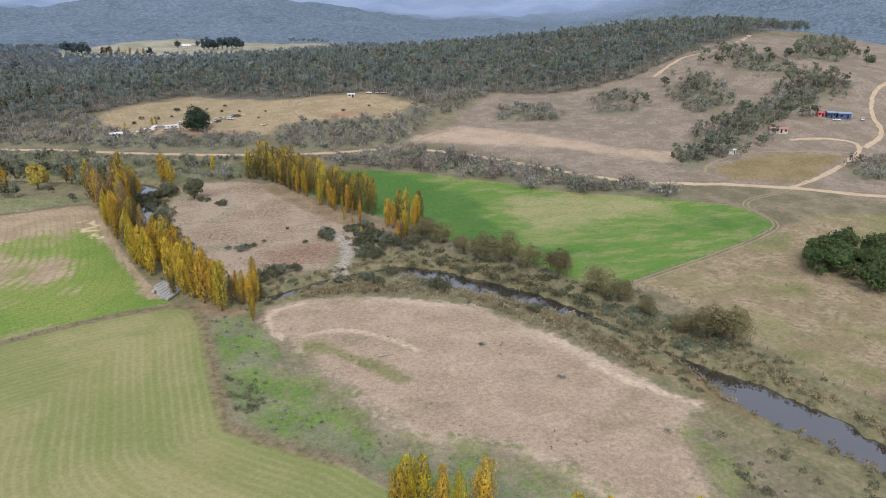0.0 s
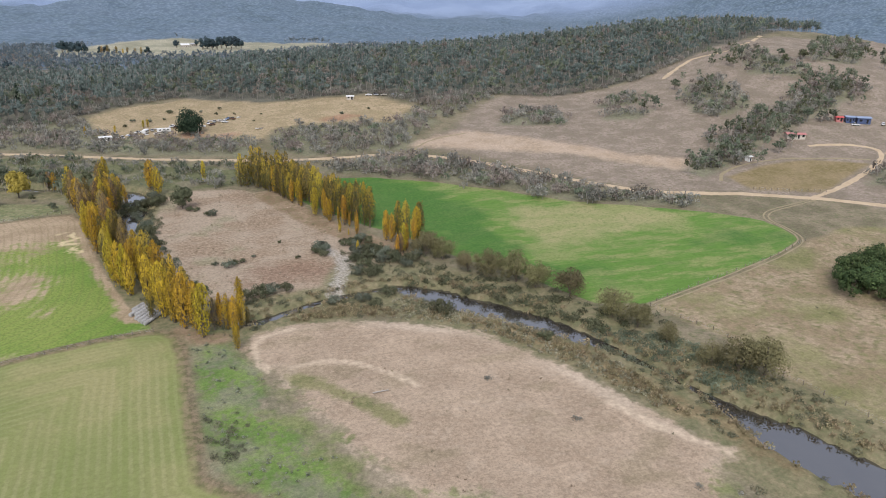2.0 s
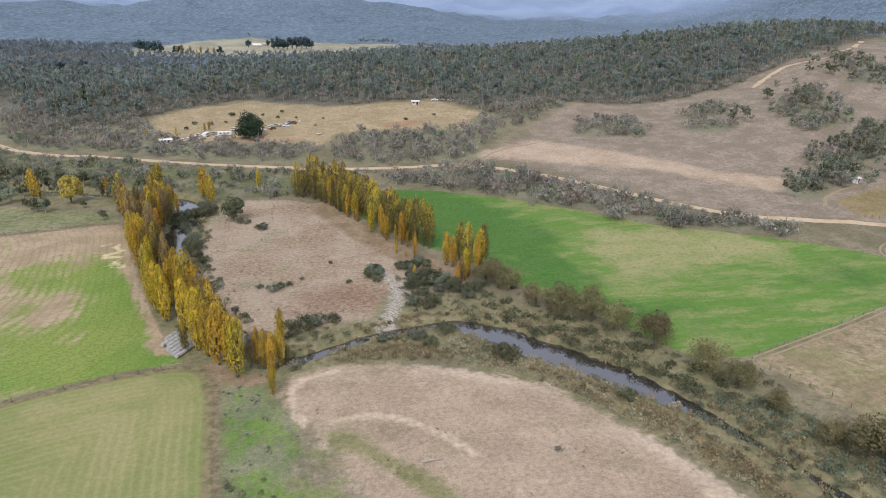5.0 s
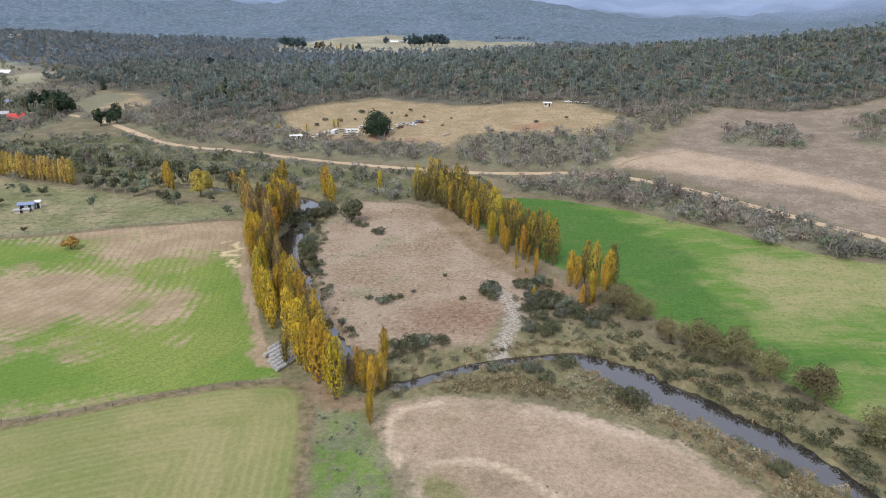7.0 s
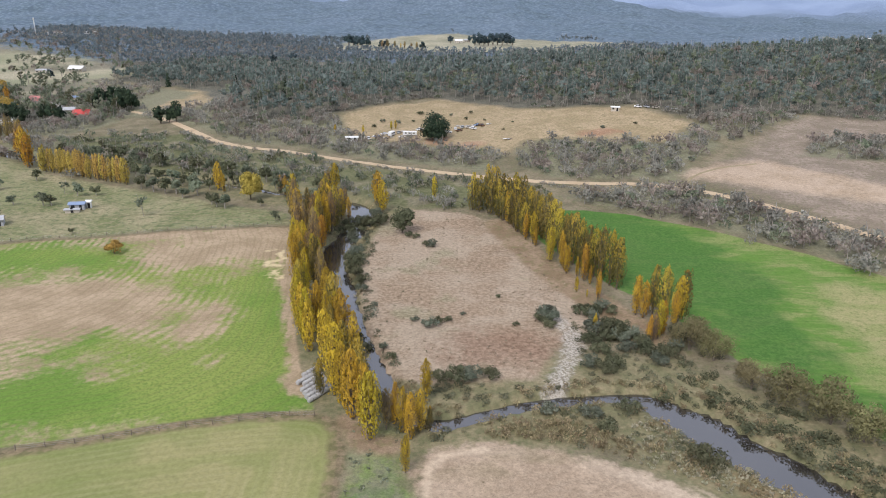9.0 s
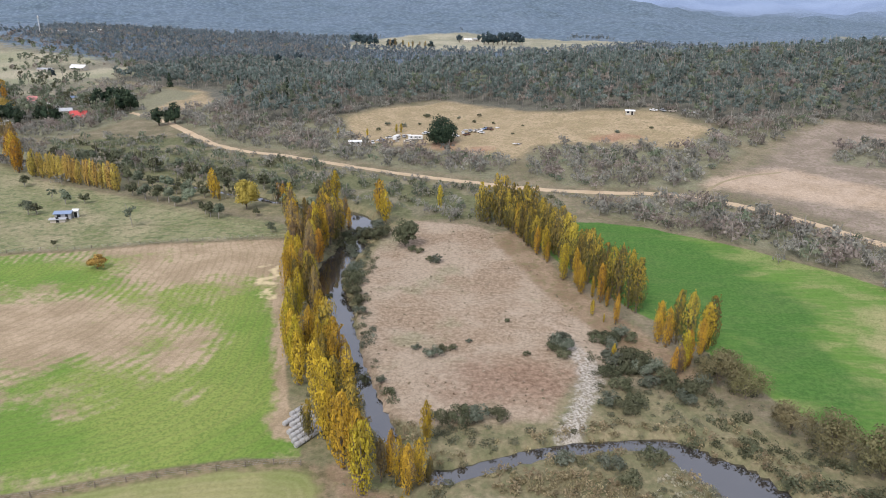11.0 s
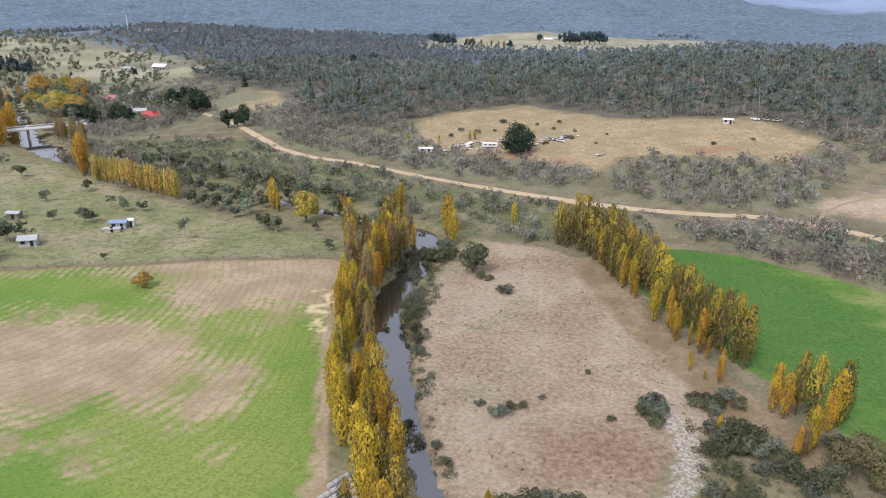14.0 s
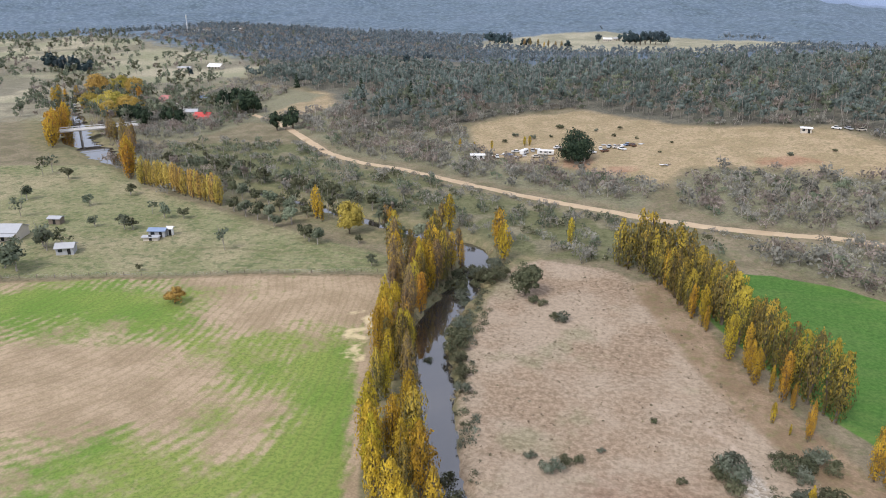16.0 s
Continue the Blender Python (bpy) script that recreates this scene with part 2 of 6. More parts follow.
# ---- materials ----
class Nodes:
    """A short way to write node trees."""

    def __init__(self, name, rough=0.9, spec=0.2):
        self.mat = bpy.data.materials.new(name)
        self.mat.use_nodes = True
        self.tree = self.mat.node_tree
        self.bsdf = self.tree.nodes["Principled BSDF"]
        self.bsdf.inputs["Roughness"].default_value = rough
        self.bsdf.inputs["Specular IOR Level"].default_value = spec
        self.place = self.tree.nodes.new("ShaderNodeNewGeometry").outputs["Position"]

    def put(self, socket, value):
        if isinstance(value, bpy.types.NodeSocket):
            self.tree.links.new(value, socket)
        elif isinstance(value, (tuple, list)):
            socket.default_value = (*value[:3], 1.0) if len(socket.default_value) == 4 else value
        else:
            socket.default_value = value

    def math(self, op, a, b=0.0, clamp=False):
        n = self.tree.nodes.new("ShaderNodeMath")
        n.operation, n.use_clamp = op, clamp
        self.put(n.inputs[0], a)
        self.put(n.inputs[1], b)
        return n.outputs[0]

    def mix(self, fac, a, b, blend="MIX"):
        n = self.tree.nodes.new("ShaderNodeMix")
        n.data_type, n.blend_type, n.clamp_factor = "RGBA", blend, True
        self.put(n.inputs[0], fac)
        self.put(n.inputs[6], a)
        self.put(n.inputs[7], b)
        return n.outputs[2]

    def stretch(self, x, y, z, turn=0.0, at=None):
        n = self.tree.nodes.new("ShaderNodeMapping")
        n.inputs["Scale"].default_value = (x, y, z)
        n.inputs["Rotation"].default_value = (0, 0, turn)
        self.put(n.inputs["Vector"], at or self.place)
        return n.outputs[0]

    def noise(self, scale, detail=3.0, at=None, rough=0.55):
        n = self.tree.nodes.new("ShaderNodeTexNoise")
        n.inputs["Scale"].default_value, n.inputs["Detail"].default_value, n.inputs["Roughness"].default_value = scale, detail, rough
        self.put(n.inputs["Vector"], at or self.place)
        return n.outputs["Fac"]

    def cells(self, scale, at=None, what="Distance"):
        n = self.tree.nodes.new("ShaderNodeTexVoronoi")
        n.inputs["Scale"].default_value = scale
        self.put(n.inputs["Vector"], at or self.place)
        return n.outputs[what]

    def attr(self, name):
        n = self.tree.nodes.new("ShaderNodeAttribute")
        n.attribute_name = name
        return n.outputs["Fac"]

    def ramp(self, value, low, high):
        n = self.tree.nodes.new("ShaderNodeMapRange")
        n.interpolation_type = "SMOOTHSTEP"
        self.put(n.inputs["Value"], value)
        n.inputs["From Min"].default_value, n.inputs["From Max"].default_value = low, high
        return n.outputs[0]

    def bump(self, value, strength, distance):
        n = self.tree.nodes.new("ShaderNodeBump")
        n.inputs["Strength"].default_value, n.inputs["Distance"].default_value = strength, distance
        self.put(n.inputs["Height"], value)
        self.put(self.bsdf.inputs["Normal"], n.outputs[0])

    def colour(self, value):
        self.put(self.bsdf.inputs["Base Color"], value)
        return self.mat

    def random(self, island=False):
        if island:
            return self.tree.nodes.new("ShaderNodeNewGeometry").outputs["Random Per Island"]
        return self.tree.nodes.new("ShaderNodeObjectInfo").outputs["Random"]


def plain(name, colour, rough=0.8, spec=0.3, vary=0.25, scale=1.5, metal=0.0):
    n = Nodes(name, rough, spec)
    n.bsdf.inputs["Metallic"].default_value = metal
    dark = tuple(c * (1 - vary) for c in colour)
    grain = n.mix(n.noise(scale, 4), dark, colour)
    stain = n.mix(n.math("MULTIPLY", n.ramp(n.noise(scale * 0.2, 2), 0.5, 0.75), 0.5), grain, tuple(c * (1 - 1.3 * vary) for c in colour))
    n.bump(n.noise(scale * 6, 3), 0.2, 0.02)
    return n.colour(stain)


def leaves(name, tones, rough=0.8, tips=None, through_light=0.25, mass=0.5, grain=0.45):
    """Foliage whose clumps differ one by one, and tree by tree. tones: dark, middle, light. mass: how far a crown is shaded as one
    rounded body of small leaves; negative for low plants that are shaded as a mat."""
    n = Nodes(name, rough, 0.1)
    tree_r = n.math("FRACT", n.math("ADD", n.random(), n.attr("tone")))
    r = n.math("ADD", n.math("MULTIPLY", n.random(True), grain), n.math("MULTIPLY", n.ramp(n.noise(1.1 if grain > 0.18 else 0.35, 3, n.stretch(1, 1, 0.3)), 0.34, 0.66), 1 - grain))
    col = n.mix(n.ramp(r, 0.05, 0.55), tones[0], tones[1])
    col = n.mix(n.ramp(r, 0.5, 0.95), col, tones[2])
    coords = n.tree.nodes.new("ShaderNodeTexCoord")
    sep = n.tree.nodes.new("ShaderNodeSeparateXYZ")
    n.put(sep.inputs[0], coords.outputs["Generated"])
    if tips:
        up = n.math("ADD", sep.outputs["Z"], n.math("MULTIPLY", n.math("SUBTRACT", tree_r, 0.5), 0.7))
        up = n.math("ADD", up, n.math("MULTIPLY", n.math("SUBTRACT", r, 0.5), 0.9))
        col = n.mix(n.ramp(up, 0.5, 1.15), col, tips)
    hsv = n.tree.nodes.new("ShaderNodeHueSaturation")
    n.put(hsv.inputs["Color"], col)
    n.put(hsv.inputs["Hue"], n.math("ADD", 0.484, n.math("MULTIPLY", tree_r, 0.034)))
    stand = n.math("MULTIPLY", n.ramp(n.noise(0.05, 4), 0.35, 0.65), 0.3 if mass < 0 else 0.1)
    n.put(hsv.inputs["Value"], n.math("ADD", n.math("ADD", 0.7, stand), n.math("MULTIPLY", n.math("FRACT", n.math("MULTIPLY", tree_r, 7.3)), 0.45)))
    col = hsv.outputs[0]
    n.colour(col)
    body = n.tree.nodes.new("ShaderNodeCombineXYZ")
    if mass > 0:
        for k, axis in enumerate("XYZ"):
            n.put(body.inputs[k], n.math("SUBTRACT", sep.outputs[axis], 0.5 if k < 2 else 0.2))
    else:
        n.put(body.inputs[2], 1.0)
    turn = n.tree.nodes.new("ShaderNodeVectorTransform")
    turn.vector_type, turn.convert_from, turn.convert_to = "NORMAL", "OBJECT", "WORLD"
    n.put(turn.inputs[0], body.outputs[0])
    face = n.tree.nodes.new("ShaderNodeNewGeometry").outputs["Normal"]
    sums = []
    for vec, share in ((turn.outputs[0], abs(mass)), (face, 1 - abs(mass))):
        k = n.tree.nodes.new("ShaderNodeVectorMath")
        k.operation = "SCALE"
        n.put(k.inputs[0], vec)
        k.inputs["Scale"].default_value = share
        sums.append(k.outputs[0])
    both = n.tree.nodes.new("ShaderNodeVectorMath")
    both.operation = "ADD"
    n.put(both.inputs[0], sums[0])
    n.put(both.inputs[1], sums[1])
    unit = n.tree.nodes.new("ShaderNodeVectorMath")
    unit.operation = "NORMALIZE"
    n.put(unit.inputs[0], both.outputs[0])
    n.put(n.bsdf.inputs["Normal"], unit.outputs[0])
    thin = n.tree.nodes.new("ShaderNodeBsdfTranslucent")
    n.put(thin.inputs["Color"], col)
    mixed = n.tree.nodes.new("ShaderNodeMixShader")
    mixed.inputs[0].default_value = through_light
    n.tree.links.new(n.bsdf.outputs[0], mixed.inputs[1])
    n.tree.links.new(thin.outputs[0], mixed.inputs[2])
    n.tree.links.new(mixed.outputs[0], n.tree.nodes["Material Output"].inputs["Surface"])
    return n.mat


def ground_material():
    n = Nodes("ground_cover", 0.95, 0.1)
    big, mid, small, fine = n.noise(0.018, 3), n.noise(0.09, 4), n.noise(0.5, 4), n.noise(2.6, 4)
    warp = n.math("SUBTRACT", n.noise(0.12, 4), 0.5)
    warp_small = n.math("SUBTRACT", n.noise(0.6, 4), 0.5)

    def zone(name, soft=1.2, ragged=3.0):
        v = n.math("ADD", n.attr(name), n.math("MULTIPLY", warp, ragged))
        v = n.math("ADD", v, n.math("MULTIPLY", warp_small, ragged * 0.6))
        return n.ramp(v, -soft, soft)

    def tone(a, b, c=None, at=None):
        col = n.mix(n.ramp(at or mid, 0.38, 0.62), a, b)
        col = n.mix(n.ramp(small, 0.45, 0.7), col, c or b)
        return n.mix(n.math("MULTIPLY", n.ramp(fine, 0.35, 0.65), 0.35), col, n.mix(0.55, col, (0.02, 0.02, 0.012)))

    # dry tableland grass with green low places
    base = tone((0.155, 0.135, 0.085), (0.24, 0.2, 0.135), (0.16, 0.155, 0.085))
    # scrubby banks of the river
    bank = n.mix(n.ramp(n.noise(0.22, 6, rough=0.7), 0.32, 0.68), (0.125, 0.125, 0.065), (0.25, 0.205, 0.125))
    bank = n.mix(n.math("MULTIPLY", n.ramp(n.noise(1.3, 6, rough=0.75), 0.4, 0.65), 0.6), bank, (0.14, 0.146, 0.074))
    col = n.mix(zone("a_bank", 5, 14), base, bank)
    col = n.mix(n.math("MULTIPLY", zone("a_reedbed", 2.5, 9), 0.85), col, tone((0.19, 0.145, 0.08), (0.3, 0.228, 0.13), (0.165, 0.15, 0.08)))
    # right-hand pasture
    past = tone((0.255, 0.195, 0.12), (0.34, 0.265, 0.175), (0.19, 0.175, 0.085))
    past = n.mix(n.math("MULTIPLY", n.ramp(n.noise(0.028, 5), 0.48, 0.62), 0.8), past, tone((0.15, 0.165, 0.06), (0.23, 0.215, 0.1)))
    past = n.mix(n.math("MULTIPLY", n.ramp(n.noise(0.35, 5, rough=0.7), 0.55, 0.65), 0.5), past, (0.15, 0.13, 0.075))
    col = n.mix(zone("a_right", 2, 5), col, past)
    # tan hillside
    hill = tone((0.22, 0.178, 0.135), (0.3, 0.242, 0.19), (0.2, 0.172, 0.118))
    col = n.mix(zone("a_hillside", 6, 14), col, hill)
    col = n.mix(zone("a_sandhill", 5, 12), col, tone((0.36, 0.275, 0.19), (0.43, 0.335, 0.245)))
    col = n.mix(zone("a_corral", 2, 3), col, tone((0.2, 0.16, 0.075), (0.26, 0.2, 0.11)))
    padd = tone((0.3, 0.235, 0.14), (0.38, 0.295, 0.185), (0.28, 0.235, 0.13))
    padd = n.mix(n.math("MULTIPLY", n.ramp(n.noise(0.25, 6, rough=0.7), 0.5, 0.64), 0.3), padd, (0.165, 0.14, 0.085))
    col = n.mix(zone("a_paddock", 4, 9), col, padd)
    bare = zone("a_redsoil", 2.5, 9)
    col = n.mix(n.math("MULTIPLY", bare, 0.7), col, tone((0.27, 0.135, 0.085), (0.36, 0.22, 0.15)))
    brush = tone((0.17, 0.168, 0.11), (0.25, 0.235, 0.165), (0.185, 0.195, 0.11), small)
    col = n.mix(n.math("MULTIPLY", zone("a_scrub", 4, 9), 0.9), col, brush)
    low_green = tone((0.11, 0.118, 0.058), (0.175, 0.17, 0.095), (0.135, 0.145, 0.07), small)
    low_green = n.mix(n.math("MULTIPLY", n.ramp(n.noise(0.07, 5), 0.5, 0.62), 0.7), low_green, tone((0.2, 0.175, 0.12), (0.27, 0.235, 0.165)))
    col = n.mix(zone("a_riverflat", 4, 9), col, low_green)
    wood = tone((0.1, 0.1, 0.078), (0.14, 0.135, 0.105), (0.175, 0.16, 0.125))
    col = n.mix(zone("a_forest", 5, 12), col, wood)
    # open country far off; haze blue and shade between crowns painted into wooded slopes
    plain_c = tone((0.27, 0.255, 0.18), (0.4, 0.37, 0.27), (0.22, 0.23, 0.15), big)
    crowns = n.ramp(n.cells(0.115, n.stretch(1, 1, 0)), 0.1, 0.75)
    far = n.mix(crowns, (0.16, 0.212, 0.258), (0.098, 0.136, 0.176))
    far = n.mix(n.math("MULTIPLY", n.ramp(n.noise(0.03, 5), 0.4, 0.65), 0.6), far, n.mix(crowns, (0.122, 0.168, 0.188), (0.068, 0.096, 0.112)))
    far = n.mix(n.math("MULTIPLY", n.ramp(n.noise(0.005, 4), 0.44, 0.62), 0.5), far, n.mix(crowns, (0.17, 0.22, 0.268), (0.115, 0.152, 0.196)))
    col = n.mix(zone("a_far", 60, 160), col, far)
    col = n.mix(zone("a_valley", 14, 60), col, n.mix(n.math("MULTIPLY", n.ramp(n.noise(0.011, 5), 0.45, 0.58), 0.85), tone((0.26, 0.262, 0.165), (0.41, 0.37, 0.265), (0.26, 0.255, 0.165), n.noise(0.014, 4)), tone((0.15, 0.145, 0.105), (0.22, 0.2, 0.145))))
    # pale blue haze painted into the colour of the outermost hills
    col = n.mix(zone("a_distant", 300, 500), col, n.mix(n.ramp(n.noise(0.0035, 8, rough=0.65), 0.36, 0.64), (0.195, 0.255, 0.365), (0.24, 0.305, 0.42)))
    col = n.mix(zone("a_plain", 12, 50), col, plain_c)
    col = n.mix(zone("a_clearing", 12, 40), col, plain_c)
    # pale green meadow
    mead = tone((0.165, 0.182, 0.082), (0.225, 0.228, 0.118), (0.27, 0.24, 0.145))
    mead = n.mix(n.math("MULTIPLY", n.ramp(n.noise(0.022, 5), 0.44, 0.6), 0.85), mead, tone((0.26, 0.235, 0.14), (0.33, 0.285, 0.175)))
    mead = n.mix(n.math("MULTIPLY", n.ramp(n.noise(0.3, 7, rough=0.68), 0.5, 0.6), 0.65), mead, (0.095, 0.12, 0.055))
    mead = n.mix(n.math("MULTIPLY", zone("a_meadowtrack", 0.6, 1.2), 0.6), mead, (0.15, 0.14, 0.075))
    col = n.mix(zone("a_meadow", 2, 5), col, mead)
    # lush strip with grey weeds
    lush = tone((0.12, 0.19, 0.05), (0.16, 0.235, 0.06), (0.2, 0.22, 0.09))
    lush = n.mix(n.math("MULTIPLY", n.ramp(n.noise(0.06, 6), 0.44, 0.58), 0.7), lush, tone((0.16, 0.165, 0.11), (0.25, 0.225, 0.16)))
    lush = n.mix(n.math("MULTIPLY", n.ramp(n.noise(0.5, 5, rough=0.7), 0.5, 0.62), 0.6), lush, (0.13, 0.14, 0.09))
    col = n.mix(zone("a_lush", 2.5, 9), col, lush)
    # sandy flood plain
    sand = tone((0.33, 0.25, 0.175), (0.41, 0.315, 0.225), (0.36, 0.28, 0.2))
    sand = n.mix(n.math("MULTIPLY", n.ramp(n.noise(0.3, 8, rough=0.72), 0.4, 0.64), 0.28), sand, (0.29, 0.225, 0.16))
    litter = n.ramp(n.noise(1.1, 6, rough=0.7), 0.56, 0.66)
    sand = n.mix(n.math("MULTIPLY", litter, 0.3), sand, (0.24, 0.185, 0.125))
    sand = n.mix(n.math("MULTIPLY", n.ramp(n.noise(2.4, 4, rough=0.6), 0.6, 0.66), 0.45), sand, (0.18, 0.14, 0.095))
    sand = n.mix(n.math("MULTIPLY", n.ramp(n.noise(0.12, 7, rough=0.7), 0.54, 0.66), 0.25), sand, (0.46, 0.375, 0.285))
    sand = n.mix(n.math("MULTIPLY", n.ramp(n.noise(0.045, 6, n.stretch(1, 1.7, 1, -0.6)), 0.52, 0.66), 0.6), sand, tone((0.2, 0.165, 0.1), (0.29, 0.23, 0.15)))
    edge = n.math("SUBTRACT", 1.0, n.ramp(n.math("ADD", n.attr("a_sand"), n.math("MULTIPLY", warp, 7)), 2.5, 6))
    edge = n.math("MULTIPLY", edge, n.ramp(n.noise(0.035, 2), 0.42, 0.6))
    sand = n.mix(n.math("MULTIPLY", edge, 0.5), sand, (0.5, 0.41, 0.31))
    col = n.mix(zone("a_sand", 1.6, 10), col, sand)
    tongue = n.mix(n.ramp(n.noise(0.11, 5), 0.4, 0.6), tone((0.14, 0.17, 0.06), (0.2, 0.215, 0.09)), tone((0.19, 0.165, 0.11), (0.27, 0.225, 0.155)))
    col = n.mix(n.math("MULTIPLY", zone("a_tongue", 2.5, 22), 0.85), col, tongue)
    col = n.mix(n.math("MULTIPLY", zone("a_sandtrack", 0.8, 2.2), 0.75), col, (0.5, 0.4, 0.29))
    col = n.mix(n.math("MULTIPLY", zone("a_swale", 1.5, 5), 0.85), col, tone((0.12, 0.14, 0.05), (0.21, 0.2, 0.09)))
    # brown river flat with pale tussocks
    mottle = n.ramp(n.noise(0.9, 9, rough=0.7), 0.36, 0.64)
    isle = n.mix(n.math("ADD", n.math("MULTIPLY", mottle, 0.45), 0.3), (0.27, 0.212, 0.15), (0.385, 0.312, 0.232))
    isle = n.mix(n.math("MULTIPLY", n.ramp(n.noise(0.04, 7, rough=0.65), 0.42, 0.6), 0.8), isle, n.mix(mottle, (0.2, 0.142, 0.092), (0.31, 0.232, 0.16)))
    isle = n.mix(n.math("MULTIPLY", n.ramp(n.noise(0.045, 5, n.stretch(1, 1, 1, 1.3)), 0.54, 0.66), 0.6), isle, n.mix(mottle, (0.17, 0.165, 0.095), (0.27, 0.25, 0.155)))
    tufts = n.math("MULTIPLY", n.ramp(n.noise(1.25, 3, rough=0.5), 0.54, 0.62), n.ramp(n.noise(0.07, 3), 0.4, 0.56))
    isle = n.mix(n.math("MULTIPLY", tufts, 0.32), isle, (0.13, 0.105, 0.065))
    isle = n.mix(n.math("MULTIPLY", n.ramp(n.noise(2.2, 4, rough=0.6), 0.58, 0.66), 0.3), isle, (0.15, 0.115, 0.075))
    isle = n.mix(n.math("MULTIPLY", zone("a_isletrack", 0.3, 0.5), 0.55), isle, (0.45, 0.36, 0.28))
    isle = n.mix(n.math("MULTIPLY", zone("a_rust", 6, 18), 0.75), isle, n.mix(mottle, (0.15, 0.092, 0.06), (0.26, 0.172, 0.118)))
    col = n.mix(zone("a_isle", 1.5, 4), col, isle)
    col = n.mix(zone("a_litter", 1.5, 3), col, tone((0.225, 0.16, 0.1), (0.31, 0.23, 0.155), (0.2, 0.17, 0.09)))
    stone = n.mix(n.ramp(n.noise(1.6, 5, rough=0.7), 0.46, 0.56), (0.43, 0.395, 0.34), (0.22, 0.19, 0.145))
    col = n.mix(n.math("MULTIPLY", zone("a_gravel", 1.6, 9), 0.9), col, stone)
    # bright green crescent field
    lines = n.noise(0.5, 3, n.stretch(0.16, 1.6, 1, radians(38)))
    crop = n.mix(n.ramp(n.math("ADD", n.attr("a_pale"), n.math("MULTIPLY", n.math("SUBTRACT", n.noise(0.035, 6, rough=0.62), 0.5), 2.5)), 0.1, 0.7), (0.105, 0.2, 0.04), (0.31, 0.28, 0.14))
    crop = n.mix(n.math("MULTIPLY", n.ramp(n.noise(0.09, 6, n.stretch(0.6, 1.6, 1, radians(38)), 0.65), 0.46, 0.6), 0.75), crop, (0.235, 0.25, 0.1))
    crop = n.mix(n.math("MULTIPLY", n.ramp(lines, 0.48, 0.66), 0.35), crop, (0.25, 0.255, 0.11))
    crop = n.mix(n.math("MULTIPLY", n.ramp(n.noise(0.7, 5, rough=0.7), 0.5, 0.66), 0.5), crop, (0.075, 0.145, 0.03))
    crop = n.mix(n.math("MULTIPLY", n.ramp(fine, 0.4, 0.7), 0.4), crop, (0.08, 0.13, 0.03))
    deep = n.ramp(n.math("ADD", n.math("MULTIPLY", n.attr("a_pale"), -1.0), n.math("MULTIPLY", n.math("SUBTRACT", n.noise(0.07, 5), 0.5), 1.2)), 0.0, 0.45)
    crop = n.mix(n.math("MULTIPLY", deep, 0.85), crop, n.mix(n.ramp(n.noise(1.2, 5, rough=0.7), 0.4, 0.6), (0.042, 0.11, 0.024), (0.072, 0.155, 0.035)))
    col = n.mix(zone("a_green", 0.5, 1.0), col, crop)
    # drilled field, green rows on pale soil
    d = n.math("ADD", n.attr("a_rows"), n.math("MULTIPLY", n.math("SUBTRACT", n.noise(0.03, 3), 0.5), 5.0))
    row = n.math("SINE", n.math("MULTIPLY", d, 2.75))
    wide_row = n.math("SINE", n.math("MULTIPLY", d, 0.69))
    soil = tone((0.31, 0.235, 0.15), (0.41, 0.315, 0.21), (0.335, 0.26, 0.165))
    sprout = n.mix(n.ramp(n.noise(0.02, 3), 0.42, 0.6), (0.12, 0.215, 0.035), (0.2, 0.255, 0.06))
    sprout = n.mix(n.math("MULTIPLY", n.ramp(n.noise(1.4, 5, rough=0.65), 0.45, 0.62), 0.5), sprout, (0.06, 0.13, 0.02))
    cover = n.math("ADD", n.attr("a_crop"), n.math("MULTIPLY", n.math("SUBTRACT", n.noise(0.035, 6, rough=0.62), 0.5), 2.6))
    cover = n.math("ADD", cover, n.math("MULTIPLY", n.math("MULTIPLY", row, n.ramp(n.noise(0.045, 4), 0.4, 0.64)), 0.16))
    cover = n.math("ADD", cover, n.math("MULTIPLY", wide_row, 0.04))
    cover = n.math("ADD", cover, n.math("MULTIPLY", n.math("SUBTRACT", n.noise(0.5, 6, rough=0.7), 0.5), 1.1))
    drill = n.mix(n.math("MULTIPLY", n.ramp(cover, 0.3, 0.9), 0.95), soil, sprout)
    drill = n.mix(n.math("MULTIPLY", n.ramp(row, 0.3, 1.0), 0.18), drill, (0.13, 0.115, 0.05))
    col = n.mix(zone("a_field", 0.5, 1.0), col, drill)
    col = n.mix(n.math("MULTIPLY", zone("a_straw", 0.6, 4.5), 0.9), col, n.mix(fine, (0.46, 0.37, 0.21), (0.62, 0.52, 0.33)))
    # mown field, lines that follow its edges
    mow = n.math("SINE", n.math("ADD", n.math("MULTIPLY", n.attr("a_rows_mown"), 3.4), n.math("MULTIPLY", warp_small, 3)))
    broad = n.math("SINE", n.math("ADD", n.math("MULTIPLY", n.attr("a_rows_mown"), 0.62), n.math("MULTIPLY", warp, 5)))
    grass = n.mix(n.ramp(n.noise(0.03, 3), 0.4, 0.62), (0.195, 0.212, 0.08), (0.27, 0.25, 0.115))
    grass = n.mix(n.math("MULTIPLY", n.math("MULTIPLY", n.ramp(mow, -0.3, 0.9), n.ramp(n.noise(0.05, 4), 0.25, 0.6)), 0.24), grass, (0.37, 0.34, 0.185))
    grass = n.mix(n.math("MULTIPLY", n.ramp(broad, 0.2, 1.0), 0.3), grass, (0.165, 0.205, 0.06))
